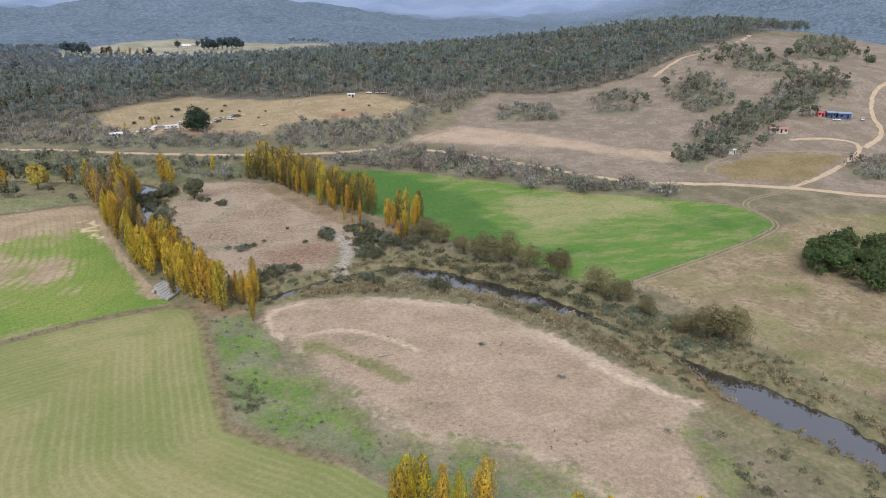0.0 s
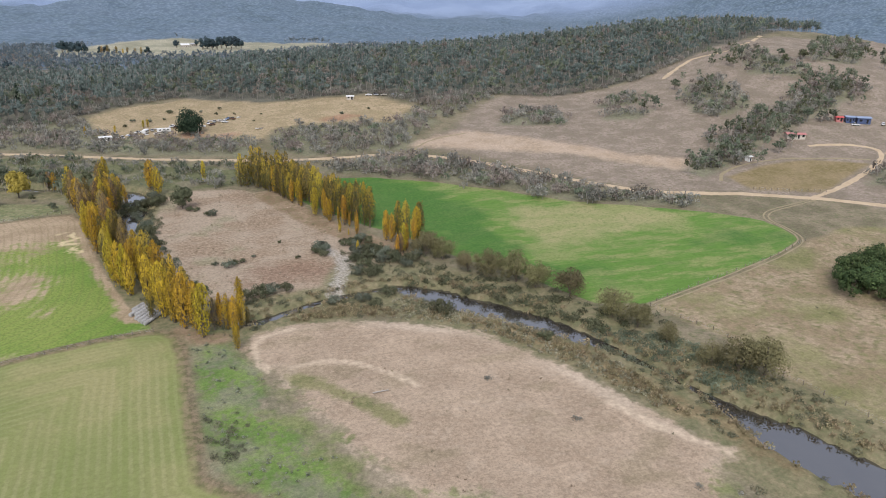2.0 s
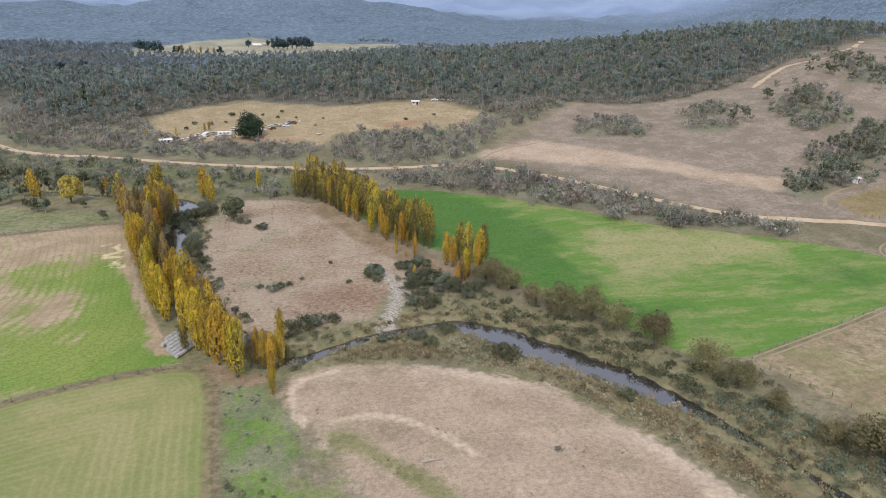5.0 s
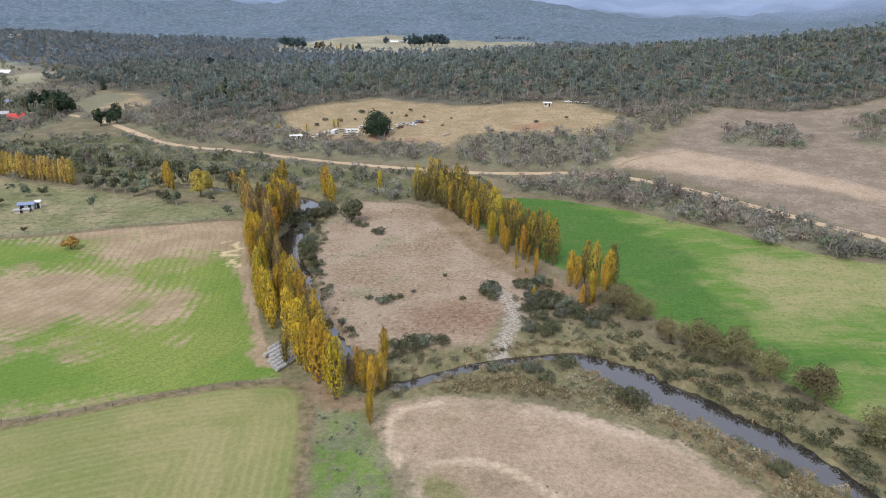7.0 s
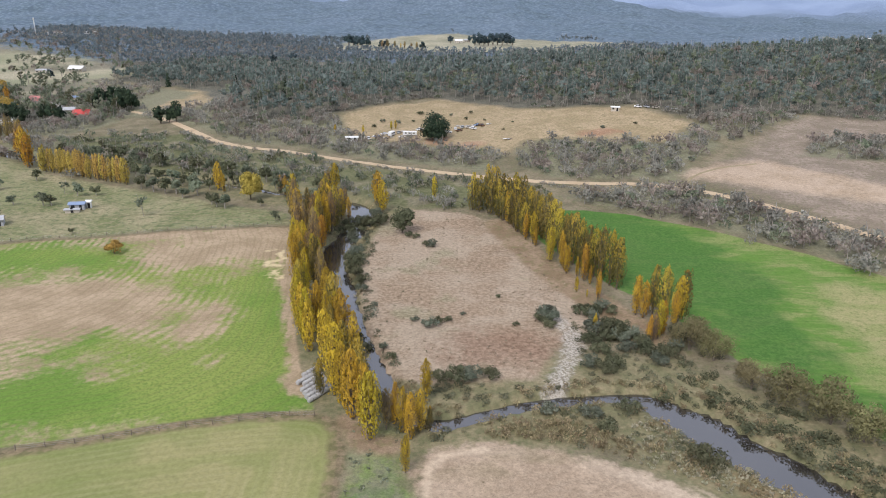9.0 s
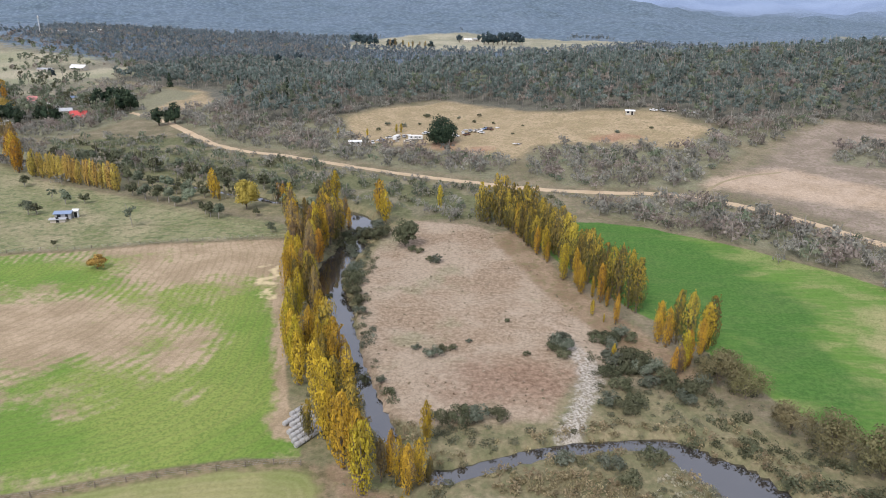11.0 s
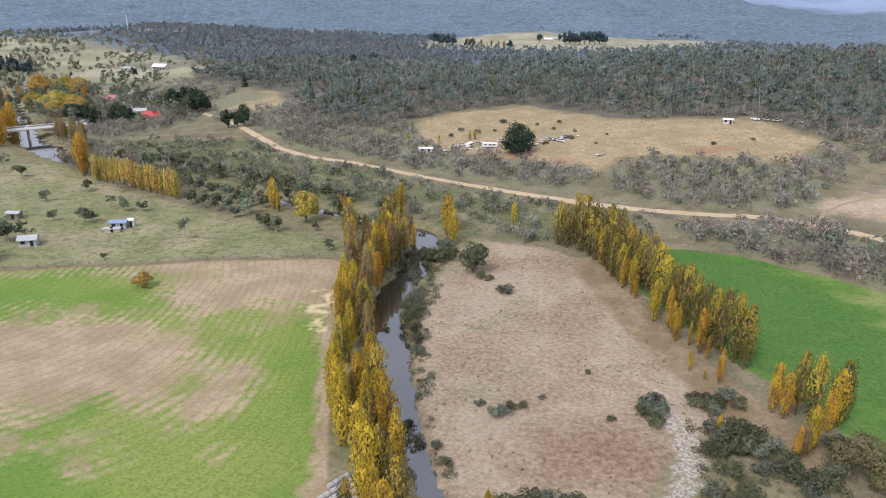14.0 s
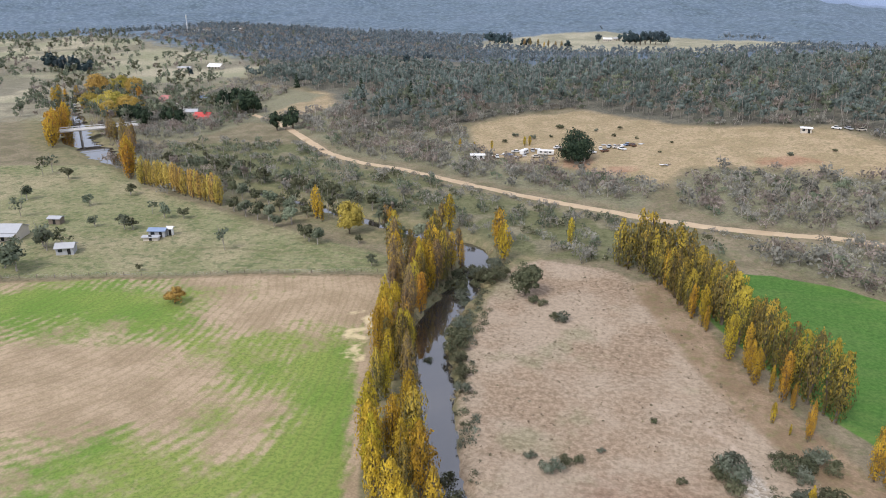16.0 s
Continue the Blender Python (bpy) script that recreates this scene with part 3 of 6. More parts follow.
    grass = n.mix(n.math("MULTIPLY", n.ramp(n.noise(1.6, 6, rough=0.7), 0.44, 0.62), 0.25), grass, (0.14, 0.155, 0.055))
    col = n.mix(zone("a_olive", 0.4, 0.8), col, grass)
    col = n.mix(n.math("MULTIPLY", zone("a_verge", 0.7, 2.2), 0.8), col, tone((0.13, 0.115, 0.06), (0.24, 0.18, 0.115), None, small))
    relief = n.math("ADD", n.math("MULTIPLY", n.noise(1.4, 6, rough=0.6), 0.3), n.math("MULTIPLY", n.noise(4.5, 3), 0.2))
    n.bump(n.math("SUBTRACT", relief, n.math("MULTIPLY", n.math("MULTIPLY", crowns, zone("a_far", 60, 160)), 12.0)), 0.4, 0.15)
    grain = n.ramp(n.noise(0.9, 9, rough=0.76), 0.25, 0.75)
    fields = n.math("MAXIMUM", n.math("MAXIMUM", zone("a_olive", 0.4, 0.8), zone("a_field", 0.5, 1.0)), n.math("MAXIMUM", zone("a_green", 0.5, 1.0), zone("a_isle", 1.5, 4)))
    col = n.mix(n.math("SUBTRACT", 1.0, n.math("MULTIPLY", fields, 0.5)), col, n.mix(grain, (0.72, 0.72, 0.72), (1.26, 1.26, 1.26)), "MULTIPLY")
    return n.colour(col)


def water_material():
    n = Nodes("river_water", 0.03, 1.0)
    n.bsdf.inputs["IOR"].default_value = 1.8
    n.bump(n.noise(0.7, 3), 0.03, 0.1)
    return n.colour(n.mix(n.noise(0.2, 3), (0.022, 0.02, 0.018), (0.045, 0.04, 0.034)))


def track_material():
    n = Nodes("dirt_road", 0.95, 0.1)
    col = n.mix(n.noise(0.35, 5), (0.37, 0.28, 0.18), (0.52, 0.41, 0.28))
    col = n.mix(n.math("MULTIPLY", n.ramp(n.noise(0.1, 3), 0.5, 0.7), 0.6), col, (0.36, 0.27, 0.17))
    n.bump(n.noise(1.5, 5), 0.4, 0.1)
    return n.colour(col)


GROUND, WATER, TRACK = ground_material(), water_material(), track_material()
WORN = plain("worn_grass_track", (0.32, 0.265, 0.165), 0.95, 0.1, 0.3, 0.7)
BARK = plain("grey_bark", (0.2, 0.165, 0.13), 0.9, 0.1, 0.45, 1.2)
PALE_BARK = plain("pale_gum_bark", (0.42, 0.38, 0.33), 0.85, 0.1, 0.35, 0.8)
GOLD = leaves("golden_poplar_leaves", ((0.3, 0.215, 0.042), (0.5, 0.355, 0.045), (0.64, 0.46, 0.055)), through_light=0.45, grain=0.2)
PALE_GOLD = leaves("pale_gold_poplar_leaves", ((0.3, 0.215, 0.06), (0.47, 0.335, 0.085), (0.58, 0.42, 0.11)), through_light=0.35, grain=0.2)
OLIVE_GOLD = leaves("turning_poplar_leaves", ((0.115, 0.105, 0.042), (0.175, 0.15, 0.048), (0.27, 0.21, 0.05)), tips=(0.42, 0.3, 0.05), through_light=0.3, grain=0.2)
AMBER = leaves("amber_poplar_leaves", ((0.3, 0.175, 0.04), (0.47, 0.28, 0.04), (0.6, 0.375, 0.05)), through_light=0.35, grain=0.2)
FADED = leaves("faded_poplar_leaves", ((0.16, 0.125, 0.08), (0.24, 0.175, 0.09), (0.4, 0.27, 0.065)), through_light=0.3, grain=0.2)
# grey-green gum tones with a slight haze blue mixed in
GUM = leaves("gum_leaves", ((0.094, 0.12, 0.105), (0.132, 0.164, 0.144), (0.174, 0.208, 0.182)), through_light=0.35, mass=-0.3, grain=0.15)
# gum leaves with haze blue mixed into their tones, for woodland farther back
HAZE_GUM = leaves("haze_tinted_gum_leaves", ((0.11, 0.14, 0.152), (0.14, 0.172, 0.182), (0.172, 0.206, 0.212)), through_light=0.3, mass=-0.2, grain=0.15)
SCRUB = leaves("scrub_leaves", ((0.16, 0.16, 0.136), (0.225, 0.22, 0.186), (0.3, 0.286, 0.24)), through_light=0.4, mass=-0.3, grain=0.15)
BROWN_SCRUB = leaves("brown_scrub_leaves", ((0.165, 0.14, 0.116), (0.225, 0.19, 0.16), (0.3, 0.26, 0.22)), through_light=0.4, mass=-0.3, grain=0.15)
GREEN_SCRUB = leaves("green_scrub_leaves", ((0.1, 0.12, 0.08), (0.145, 0.168, 0.112), (0.2, 0.22, 0.15)), through_light=0.35, mass=-0.3, grain=0.15)
BUSH = leaves("dark_bush_leaves", ((0.072, 0.078, 0.044), (0.1, 0.106, 0.06), (0.14, 0.142, 0.085)), through_light=0.2, mass=0.35, grain=0.2)
SILVER = leaves("silver_bush_leaves", ((0.1, 0.115, 0.08), (0.14, 0.156, 0.112), (0.19, 0.205, 0.154)), grain=0.2)
LOW_BUSH = leaves("low_shrub_leaves", ((0.085, 0.09, 0.056), (0.125, 0.127, 0.08), (0.17, 0.166, 0.106)), through_light=0.25, mass=-0.25, grain=0.2)
PALE_GRASS = leaves("pale_bank_grass", ((0.2, 0.195, 0.125), (0.265, 0.25, 0.17), (0.34, 0.315, 0.225)), through_light=0.35, mass=-0.5, grain=0.2)
THISTLE = leaves("thistle_leaves", ((0.155, 0.172, 0.115), (0.19, 0.208, 0.14), (0.235, 0.25, 0.175)), mass=-0.6, grain=0.2)
WILLOW = leaves("willow_leaves", ((0.15, 0.136, 0.07), (0.2, 0.18, 0.092), (0.255, 0.226, 0.114)), through_light=0.35, grain=0.2)
PINE = leaves("pine_needles", ((0.016, 0.028, 0.018), (0.032, 0.05, 0.03), (0.06, 0.085, 0.045)), through_light=0.08)
PINE_LIGHT = leaves("young_pine_needles", ((0.035, 0.056, 0.022), (0.06, 0.09, 0.034), (0.1, 0.135, 0.052)), through_light=0.12, grain=0.3)
# pine needles lightened and blued with haze in the colour, for distant trees
HAZE_PINE = leaves("haze_tinted_pine_needles", ((0.03, 0.05, 0.055), (0.045, 0.07, 0.075), (0.07, 0.095, 0.1)), through_light=0.08)
LIME = leaves("lime_yellow_leaves", ((0.27, 0.225, 0.055), (0.42, 0.345, 0.075), (0.54, 0.44, 0.1)))
REED = leaves("reeds", ((0.2, 0.165, 0.095), (0.27, 0.22, 0.128), (0.35, 0.288, 0.172)), through_light=0.35, mass=-0.65, grain=0.2)
TUSSOCK = leaves("dry_tussocks", ((0.22, 0.172, 0.118), (0.3, 0.24, 0.168), (0.4, 0.335, 0.25)), through_light=0.35, mass=-0.65, grain=0.2)

# ---- ground: one sheet to the horizon ----
def spread(low, high, fine_step, end, growth=0.036):
    xs = list(np.arange(low, high, fine_step))
    for sign in (-1, 1):
        s, v = fine_step, (low if sign < 0 else high - fine_step)
        while abs(v) < end:
            s *= 1 + growth
            v += sign * s
            xs.append(v)
    return np.array(sorted(xs))


gx, gy = spread(-150, 205, 1.8, 4750, 0.04), spread(-50, 262, 1.8, 4750, 0.04)
X, Y = np.meshgrid(gx, gy)
X, Y = X.ravel(), Y.ravel()
nx, ny = len(gx), len(gy)
i = np.arange(nx * ny).reshape(ny, nx)
quads = np.stack([i[:-1, :-1], i[:-1, 1:], i[1:, 1:], i[1:, :-1]], -1).reshape(-1, 4)
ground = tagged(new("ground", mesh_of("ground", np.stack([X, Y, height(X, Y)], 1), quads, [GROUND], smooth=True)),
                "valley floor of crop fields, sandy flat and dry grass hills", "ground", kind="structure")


def blob(x, y, cx, cy, sx, sy, turn=0.0):
    c, s = math.cos(turn), math.sin(turn)
    u, v = (x - cx) * c + (y - cy) * s, -(x - cx) * s + (y - cy) * c
    return np.exp(-0.5 * ((u / sx) ** 2 + (v / sy) ** 2))


def give(name, values):
    a = ground.data.attributes.new(name, "FLOAT", "POINT")
    a.data.foreach_set("value", np.asarray(values, dtype=np.float32))


olive_in, crop_in, edge_river = inside_distance(X, Y, OLIVE), inside_distance(X, Y, CROP), river_at(X, Y)
RADIUS = np.hypot(X, Y)
for name, ring in (("a_sand", SAND), ("a_isle", ISLE), ("a_green", GREEN), ("a_lush", LUSH), ("a_meadow", MEADOW), ("a_sandhill", SANDHILL),
                   ("a_corral", CORRAL), ("a_forest", FOREST), ("a_hillside", HILLSIDE), ("a_right", RIGHT), ("a_plain", PLAIN), ("a_clearing", CLEARING), ("a_valley", VALLEY), ("a_riverflat", RIVERFLAT)):
    give(name, inside_distance(X, Y, ring))
give("a_paddock", np.maximum(inside_distance(X, Y, PADDOCK), inside_distance(X, Y, RISE)))
give("a_olive", olive_in)
give("a_rows_mown", olive_in)
give("a_field", crop_in)
lower, side_edge = segment_distance(X, Y, CROP[1:7])[0], segment_distance(X, Y, CROP[7:14])[0]
give("a_rows", -22 * np.log(np.exp(-lower / 22) + np.exp(-side_edge / 22) + 1e-12))
give("a_bank", 16 - edge_river)
# radius masks that set where the painted haze tints begin
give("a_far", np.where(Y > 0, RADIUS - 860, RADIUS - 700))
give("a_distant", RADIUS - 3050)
give("a_gravel", 2.1 - segment_distance(X, Y, GRAVEL)[0])
rim = np.minimum(segment_distance(X, Y, [(-2, 74), (-4, 82), (-4.5, 89), (-1.5, 94), (6, 96)])[0], segment_distance(X, Y, [(66, 38), (70, 28), (75, 20), (79, 15)])[0])
give("a_sandtrack", np.maximum(1.0 - segment_distance(X, Y, SANDTRACK)[0], 1.0 - rim))
give("a_reedbed", 3.5 - segment_distance(X, Y, [(54, 89), (62, 77), (69, 63), (75, 48), (79, 36), (84, 24), (88, 8)])[0])
give("a_swale", 2.3 - segment_distance(X, Y, [(3, 70), (10, 63), (15.5, 54.6), (21, 46)])[0])
give("a_redsoil", np.maximum(np.maximum(7.5 - np.hypot(X + 13, (Y - 366) * 0.8), 4.5 - np.hypot((X - 6) * 0.6, Y - 356)), 5.5 - np.hypot((X - 75) * 0.5, Y - 360)))
give("a_tongue", 4.0 - segment_distance(X, Y, [(-2, 62), (4, 46), (9, 31), (15, 20), (26, 15), (36, 4), (45, -16), (62, -14), (72, 4)])[0])
give("a_rust", 10 - np.hypot((X - 12) / 1.5, Y - 138))
give("a_litter", np.maximum(5.5 - segment_distance(X, Y, [(50, 143), (44, 158), (37, 172), (29, 190), (22, 212), (15, 236)])[0],
                            3.0 - segment_distance(X, Y, [(-21, 104), (-17, 97), (-12, 96)])[0]))
give("a_meadowtrack", np.maximum(0.7 - np.abs(segment_distance(X, Y, [(-139, 271), (-123, 262), (-94, 250), (-64, 239)])[0] - 1.2), 0.8 - segment_distance(X, Y, [(-140, 233), (-121, 238), (-90, 239), (-63, 234)])[0]))
give("a_isletrack", 0.35 - np.abs(segment_distance(X, Y, [(12.9, 175.3), (24.3, 165.3), (37, 153.9), (48.3, 141.6)])[0] - 0.8))
give("a_straw", 0.9 - segment_distance(X, Y, STRAW)[0])
give("a_verge", np.maximum(1.1 - np.abs(segment_distance(X, Y, OLIVE[:14])[0] - 0.5), 0.9 - segment_distance(X, Y, CROP[9:19])[0]))
give("a_crop", 0.52 + 0.25 * blob(X, Y, -62, 124, 26, 9, 0.3) + 0.95 * blob(X, Y, -48.5, 142, 6.0, 22, 0.2) + 0.45 * blob(X, Y, -46, 114, 14, 5, 0.2) + 0.6 * blob(X, Y, -84, 108, 40, 9, 0.3) + 0.6 * blob(X, Y, -124, 190, 24, 12, 0.3) + 0.25 * blob(X, Y, -80, 167, 24, 9, 0.1)
     + 0.25 * blob(X, Y, -84, 132, 20, 6, 0.25) - 0.9 * np.clip(1 - crop_in / 6.5, 0, 1) * (X > -64) * (Y > 112) - 0.75 * blob(X, Y, -82, 206, 22, 12, 0.3) - 0.7 * blob(X, Y, -99, 149, 14, 7, 0.3) - 0.6 * blob(X, Y, -125, 155, 22, 9, 0.3)
     - 0.6 * blob(X, Y, -39, 119, 4, 4) - 0.4 * blob(X, Y, -65, 141, 6, 4) - 0.45 * blob(X, Y, -57, 125, 4, 5) - 0.4 * blob(X, Y, -120, 182, 6, 4) - 0.4 * blob(X, Y, -78, 118, 6, 3))
SCRUB_SHADE = np.full(X.shape, -60.0)
give("a_pale", 0.08 + 0.72 * blob(X, Y, 123, 154, 27, 20, -0.4) + 0.2 * blob(X, Y, 118, 185, 9, 14) - 0.45 * blob(X, Y, 172, 118, 20, 13) - 0.4 * blob(X, Y, 84, 150, 9, 26, -0.2) - 0.3 * blob(X, Y, 98, 110, 22, 9, 0.2) - 0.95 * blob(X, Y, 62, 205, 18, 42, 0.35))


def strip(name, line, half, lift, material, label, category, step=2.5, ragged=0.12, kind="structure"):
    """A band laid on the ground along a line."""
    pts = along_line(smooth_line(line, 3), step)
    ax = np.array(pts)
    d = np.gradient(ax, axis=0)
    d /= np.linalg.norm(d, axis=1)[:, None]
    side = np.stack([-d[:, 1], d[:, 0]], 1)
    half = half * (1 + ragged * rng.standard_normal((len(ax), 2)))
    rows = []
    for k in (-1.0, -0.5, 0.0, 0.5, 1.0):
        w = half[:, 0] if k < 0 else half[:, 1]
        p = ax + side * (k * w)[:, None]
        z = height(p[:, 0], p[:, 1]) + lift * (1.0 if abs(k) < 1 else 0.2)
        rows.append(np.stack([p[:, 0], p[:, 1], z], 1))
    v = np.stack(rows, 1).reshape(-1, 3)
    i = np.arange(len(v)).reshape(-1, 5)
    q = np.stack([i[:-1, :-1], i[:-1, 1:], i[1:, 1:], i[1:, :-1]], -1).reshape(-1, 4)
    return tagged(new(name, mesh_of(name, v, q[:, ::-1], [material], smooth=True)), label, category, kind=kind)


# ---- water ----
def water_sheet():
    ax = np.array(RIVER_LINE)
    d = np.gradient(ax, axis=0)
    d /= np.linalg.norm(d, axis=1)[:, None]
    side = np.stack([-d[:, 1], d[:, 0]], 1)
    w = (np.array(RIVER_HALF) + 1.6)[:, None]
    v = np.stack([ax - side * w, ax + side * w], 1).reshape(-1, 2)
    v = np.concatenate([v, np.full((len(v), 1), WATER_Z)], 1)
    i = np.arange(len(ax) - 1) * 2
    q = np.stack([i, i + 1, i + 3, i + 2], 1)
    return tagged(new("water", mesh_of("water", v, q[:, ::-1], [WATER])), "dark still river water winding between the fields", "river", kind="structure")


water_sheet()

# ---- roads and tracks ----
ROAD = [(-230, 470), (-200, 440), (-166.6, 402.8), (-130.2, 364.5), (-89.9, 351.2), (-44.2, 324.9), (10.2, 299.4), (42, 288), (75.8, 283.1), (95.7, 273.2), (118.2, 253), (132.8, 235.2), (148.4, 217), (163, 193), (178, 176.6), (204.4, 161.8), (233.4, 143.8), (262.5, 119.8), (330, 80), (480, 20)]
strip("road", ROAD, 2.1, 0.16, TRACK, "pale gravel road winding along the foot of the hills", "road", 2.2, 0.08)
for name, line, half in (("track", [(233.4, 143.8), (251.9, 149), (290, 165), (320, 182), (321, 193), (306, 201), (290, 205)], 1.4), ("track", [(320.3, 181.5), (348.8, 192.8), (369, 222), (399, 247), (424.7, 259.3), (470, 275)], 1.3),
                         ("track", [(214, 178), (222, 188), (247, 196.5), (278, 190), (307, 176.4)], 0.8),
                         ("track", [(313, 362), (336, 377), (363, 386), (385, 378), (430, 410), (493, 462)], 2.0), ("track", [(95, 274), (101, 288), (120, 302), (140, 308)], 0.8)):
    strip(name, line, half, 0.12, TRACK if half > 0.8 else WORN, "bare earth vehicle track through dry grass", "track", 3.0, 0.2)

for dx, dy in ((0.5, -0.75), (-0.5, 0.75)):
    strip("track", [(x + dx, y + dy) for x, y in ((232, 142), (206, 138), (195.5, 132), (195.3, 121), (192.6, 107.5), (176, 99.8), (138.2, 88), (106, 79.2))], 0.32, 0.1, WORN, "wheel track worn along the edge of the green field", "track", 3.0, 0.2)

# ---- foliage ----
def cards(centres, size, out=None, r=rng, flat=0.5, tall=1.0):
    """Leaf clumps: four-cornered leaves at the centres, facing outward more or less."""
    n = len(centres)
    nrm = r.standard_normal((n, 3))
    nrm /= np.linalg.norm(nrm, axis=1)[:, None]
    if out is not None:
        o = out / (np.linalg.norm(out, axis=1)[:, None] + 1e-6)
        nrm = nrm * flat + o
        nrm /= np.linalg.norm(nrm, axis=1)[:, None]
    t = np.cross(nrm, r.standard_normal((n, 3)))
    t /= np.linalg.norm(t, axis=1)[:, None] + 1e-6
    b = np.cross(nrm, t)
    s = (size * r.uniform(0.6, 1.35, n))[:, None] if np.isscalar(size) else (size * r.uniform(0.7, 1.3, n))[:, None]
    k = r.uniform(0.55, 1.0, (n, 1))
    if tall > 1:
        t = t * np.array([1 / tall ** 0.5, 1 / tall ** 0.5, tall])
        b = b * np.array([1 / tall ** 0.5, 1 / tall ** 0.5, tall])
    v = np.stack([centres - t * s, centres - b * s * k * 0.8, centres + t * s, centres + b * s * k], 1).reshape(-1, 3)
    return v, np.arange(4 * n).reshape(-1, 4)


def tube(points, radii, sides=6):
    p, v = np.array(points, dtype=float), []
    for k, (c, rad) in enumerate(zip(p, radii)):
        for j in range(sides):
            a = math.tau * j / sides
            v.append((c[0] + rad * math.cos(a), c[1] + rad * math.sin(a), c[2]))
    q = []
    for k in range(len(p) - 1):
        for j in range(sides):
            q.append((k * sides + j, k * sides + (j + 1) % sides, (k + 1) * sides + (j + 1) % sides, (k + 1) * sides + j))
    return np.array(v), np.array(q)


def joined(pieces):
    vs, fs, n = [], [], 0
    for v, f in pieces:
        vs.append(v)
        fs.append(f + n)
        n += len(v)
    return np.concatenate(vs), np.concatenate(fs)


def ball(n, r, low=-1.0):
    p = r.standard_normal((n * 3, 3))
    p /= np.linalg.norm(p, axis=1)[:, None]
    p = p[p[:, 2] > low][:n]
    return p


def poplar_shapes(seed, h, wide, plumes=9, count=70, bare=0.1, size=0.2):
    """Trunk with upright limbs, and a narrow crown of flame-shaped plumes."""
    r = np.random.default_rng(seed)
    wood, leaf = [], []
    lean = r.uniform(-0.25, 0.25, 2)
    wood.append(tube([(0, 0, -0.4), (lean[0] * 0.3, lean[1] * 0.3, h * 0.4), (lean[0], lean[1], h * 0.9)], (0.28, 0.18, 0.04)))
    for k in range(plumes):
        a = math.tau * k / plumes + r.uniform(-0.3, 0.3)
        ring = 0.0 if k == 0 else r.uniform(0.35, 0.85)
        low = h * (bare + r.uniform(0.0, 0.3)) if k else h * 0.4
        top = h * r.uniform(0.6, 0.97) if k else h
        cx, cy = wide * ring * 0.72 * math.cos(a), wide * ring * 0.72 * math.sin(a)
        wood.append(tube([(cx * 0.1, cy * 0.1, low * 0.55), (cx * 0.8, cy * 0.8, (low + top) / 2), (cx * 0.9 + lean[0], cy * 0.9 + lean[1], top * 0.96)], (0.09, 0.06, 0.02), 4))
        u = r.beta(1.25, 1.15, count)
        thick = wide * r.uniform(0.34, 0.5) * np.sin(np.clip(u * 0.93 + 0.07, 0, 1) * math.pi) ** 0.65
        d = ball(count, r)
        d = d[r.integers(0, len(d), count)]
        c = np.stack([cx * (0.5 + 0.55 * np.sqrt(u)) + d[:, 0] * thick, cy * (0.5 + 0.55 * np.sqrt(u)) + d[:, 1] * thick, low + (top - low) * u + d[:, 2] * 0.25], 1)
        out = np.stack([c[:, 0], c[:, 1], 0.5 * np.ones(count)], 1) + d
        leaf.append(cards(c, size, out, r, 0.6, 1.6))
    n = int(plumes * count * 0.55)
    u, a = r.beta(1.1, 1.0, n), r.uniform(0, math.tau, n)
    ribs = 0.86 + 0.14 * np.cos(a * 5 + seed) + 0.07 * np.cos(a * 9 + u * 5)
    rad = wide * 0.86 * ribs * np.sin(np.clip(0.1 + u * 0.88, 0, 1) * math.pi) ** 0.55 * (1 - 0.25 * u) * np.sqrt(r.uniform(0.45, 1, n))
    c = np.stack([rad * np.cos(a) + lean[0] * u, rad * np.sin(a) + lean[1] * u, h * (bare + (0.97 - bare) * u)], 1)
    leaf.append(cards(c, size, np.stack([np.cos(a), np.sin(a), 0.35 * np.ones(n)], 1), r, 0.5, 1.6))
    return joined(wood), joined(leaf)


def thing(name, x, y, label, category, group="", z=None):
    ob = new(name)
    ob.matrix_basis = pose(x, y, z_at(x, y) if z is None else z)
    return tagged(ob, label, category, group)


POPLARS = {}


def poplar(kind, x, y, h, label, group="", slim=1.0):
    """kind: the leaf material's key; built in a few forms each, then copied."""
    mat, forms = {"gold": (GOLD, 5), "pale": (PALE_GOLD, 3), "turning": (OLIVE_GOLD, 6), "amber": (AMBER, 4), "faded": (FADED, 4)}[kind]
    form, far = random.randrange(forms), y > 236 or x < -90
    key = (kind, form, far)
    if key not in POPLARS:
        wood, leaf = poplar_shapes(100 * forms + form + len(kind), 15.0, 2.45 + 0.3 * (form % 3), 9 + form % 3, 44 if far else 105 if kind != "faded" else 80, 0.05 if kind != "faded" else 0.14, 0.3 if far else 0.21)
        POPLARS[key] = (mesh_of("trunk", *wood, [BARK]), mesh_of("crown", *leaf, [mat]))
    root = thing("poplar_tree", x, y, label, "tree", group)
    for name, me in zip(("trunk", "crown"), POPLARS[key]):
        part(name, me, root)
    s = h / 15.0
    root.matrix_basis = pose(x, y, z_at(x, y), 0, 0, random.uniform(0, 360)) @ Matrix.Diagonal((1.1 * s * slim * random.uniform(0.88, 1.12), 1.1 * s * slim * random.uniform(0.88, 1.12), s, 1))
    return root


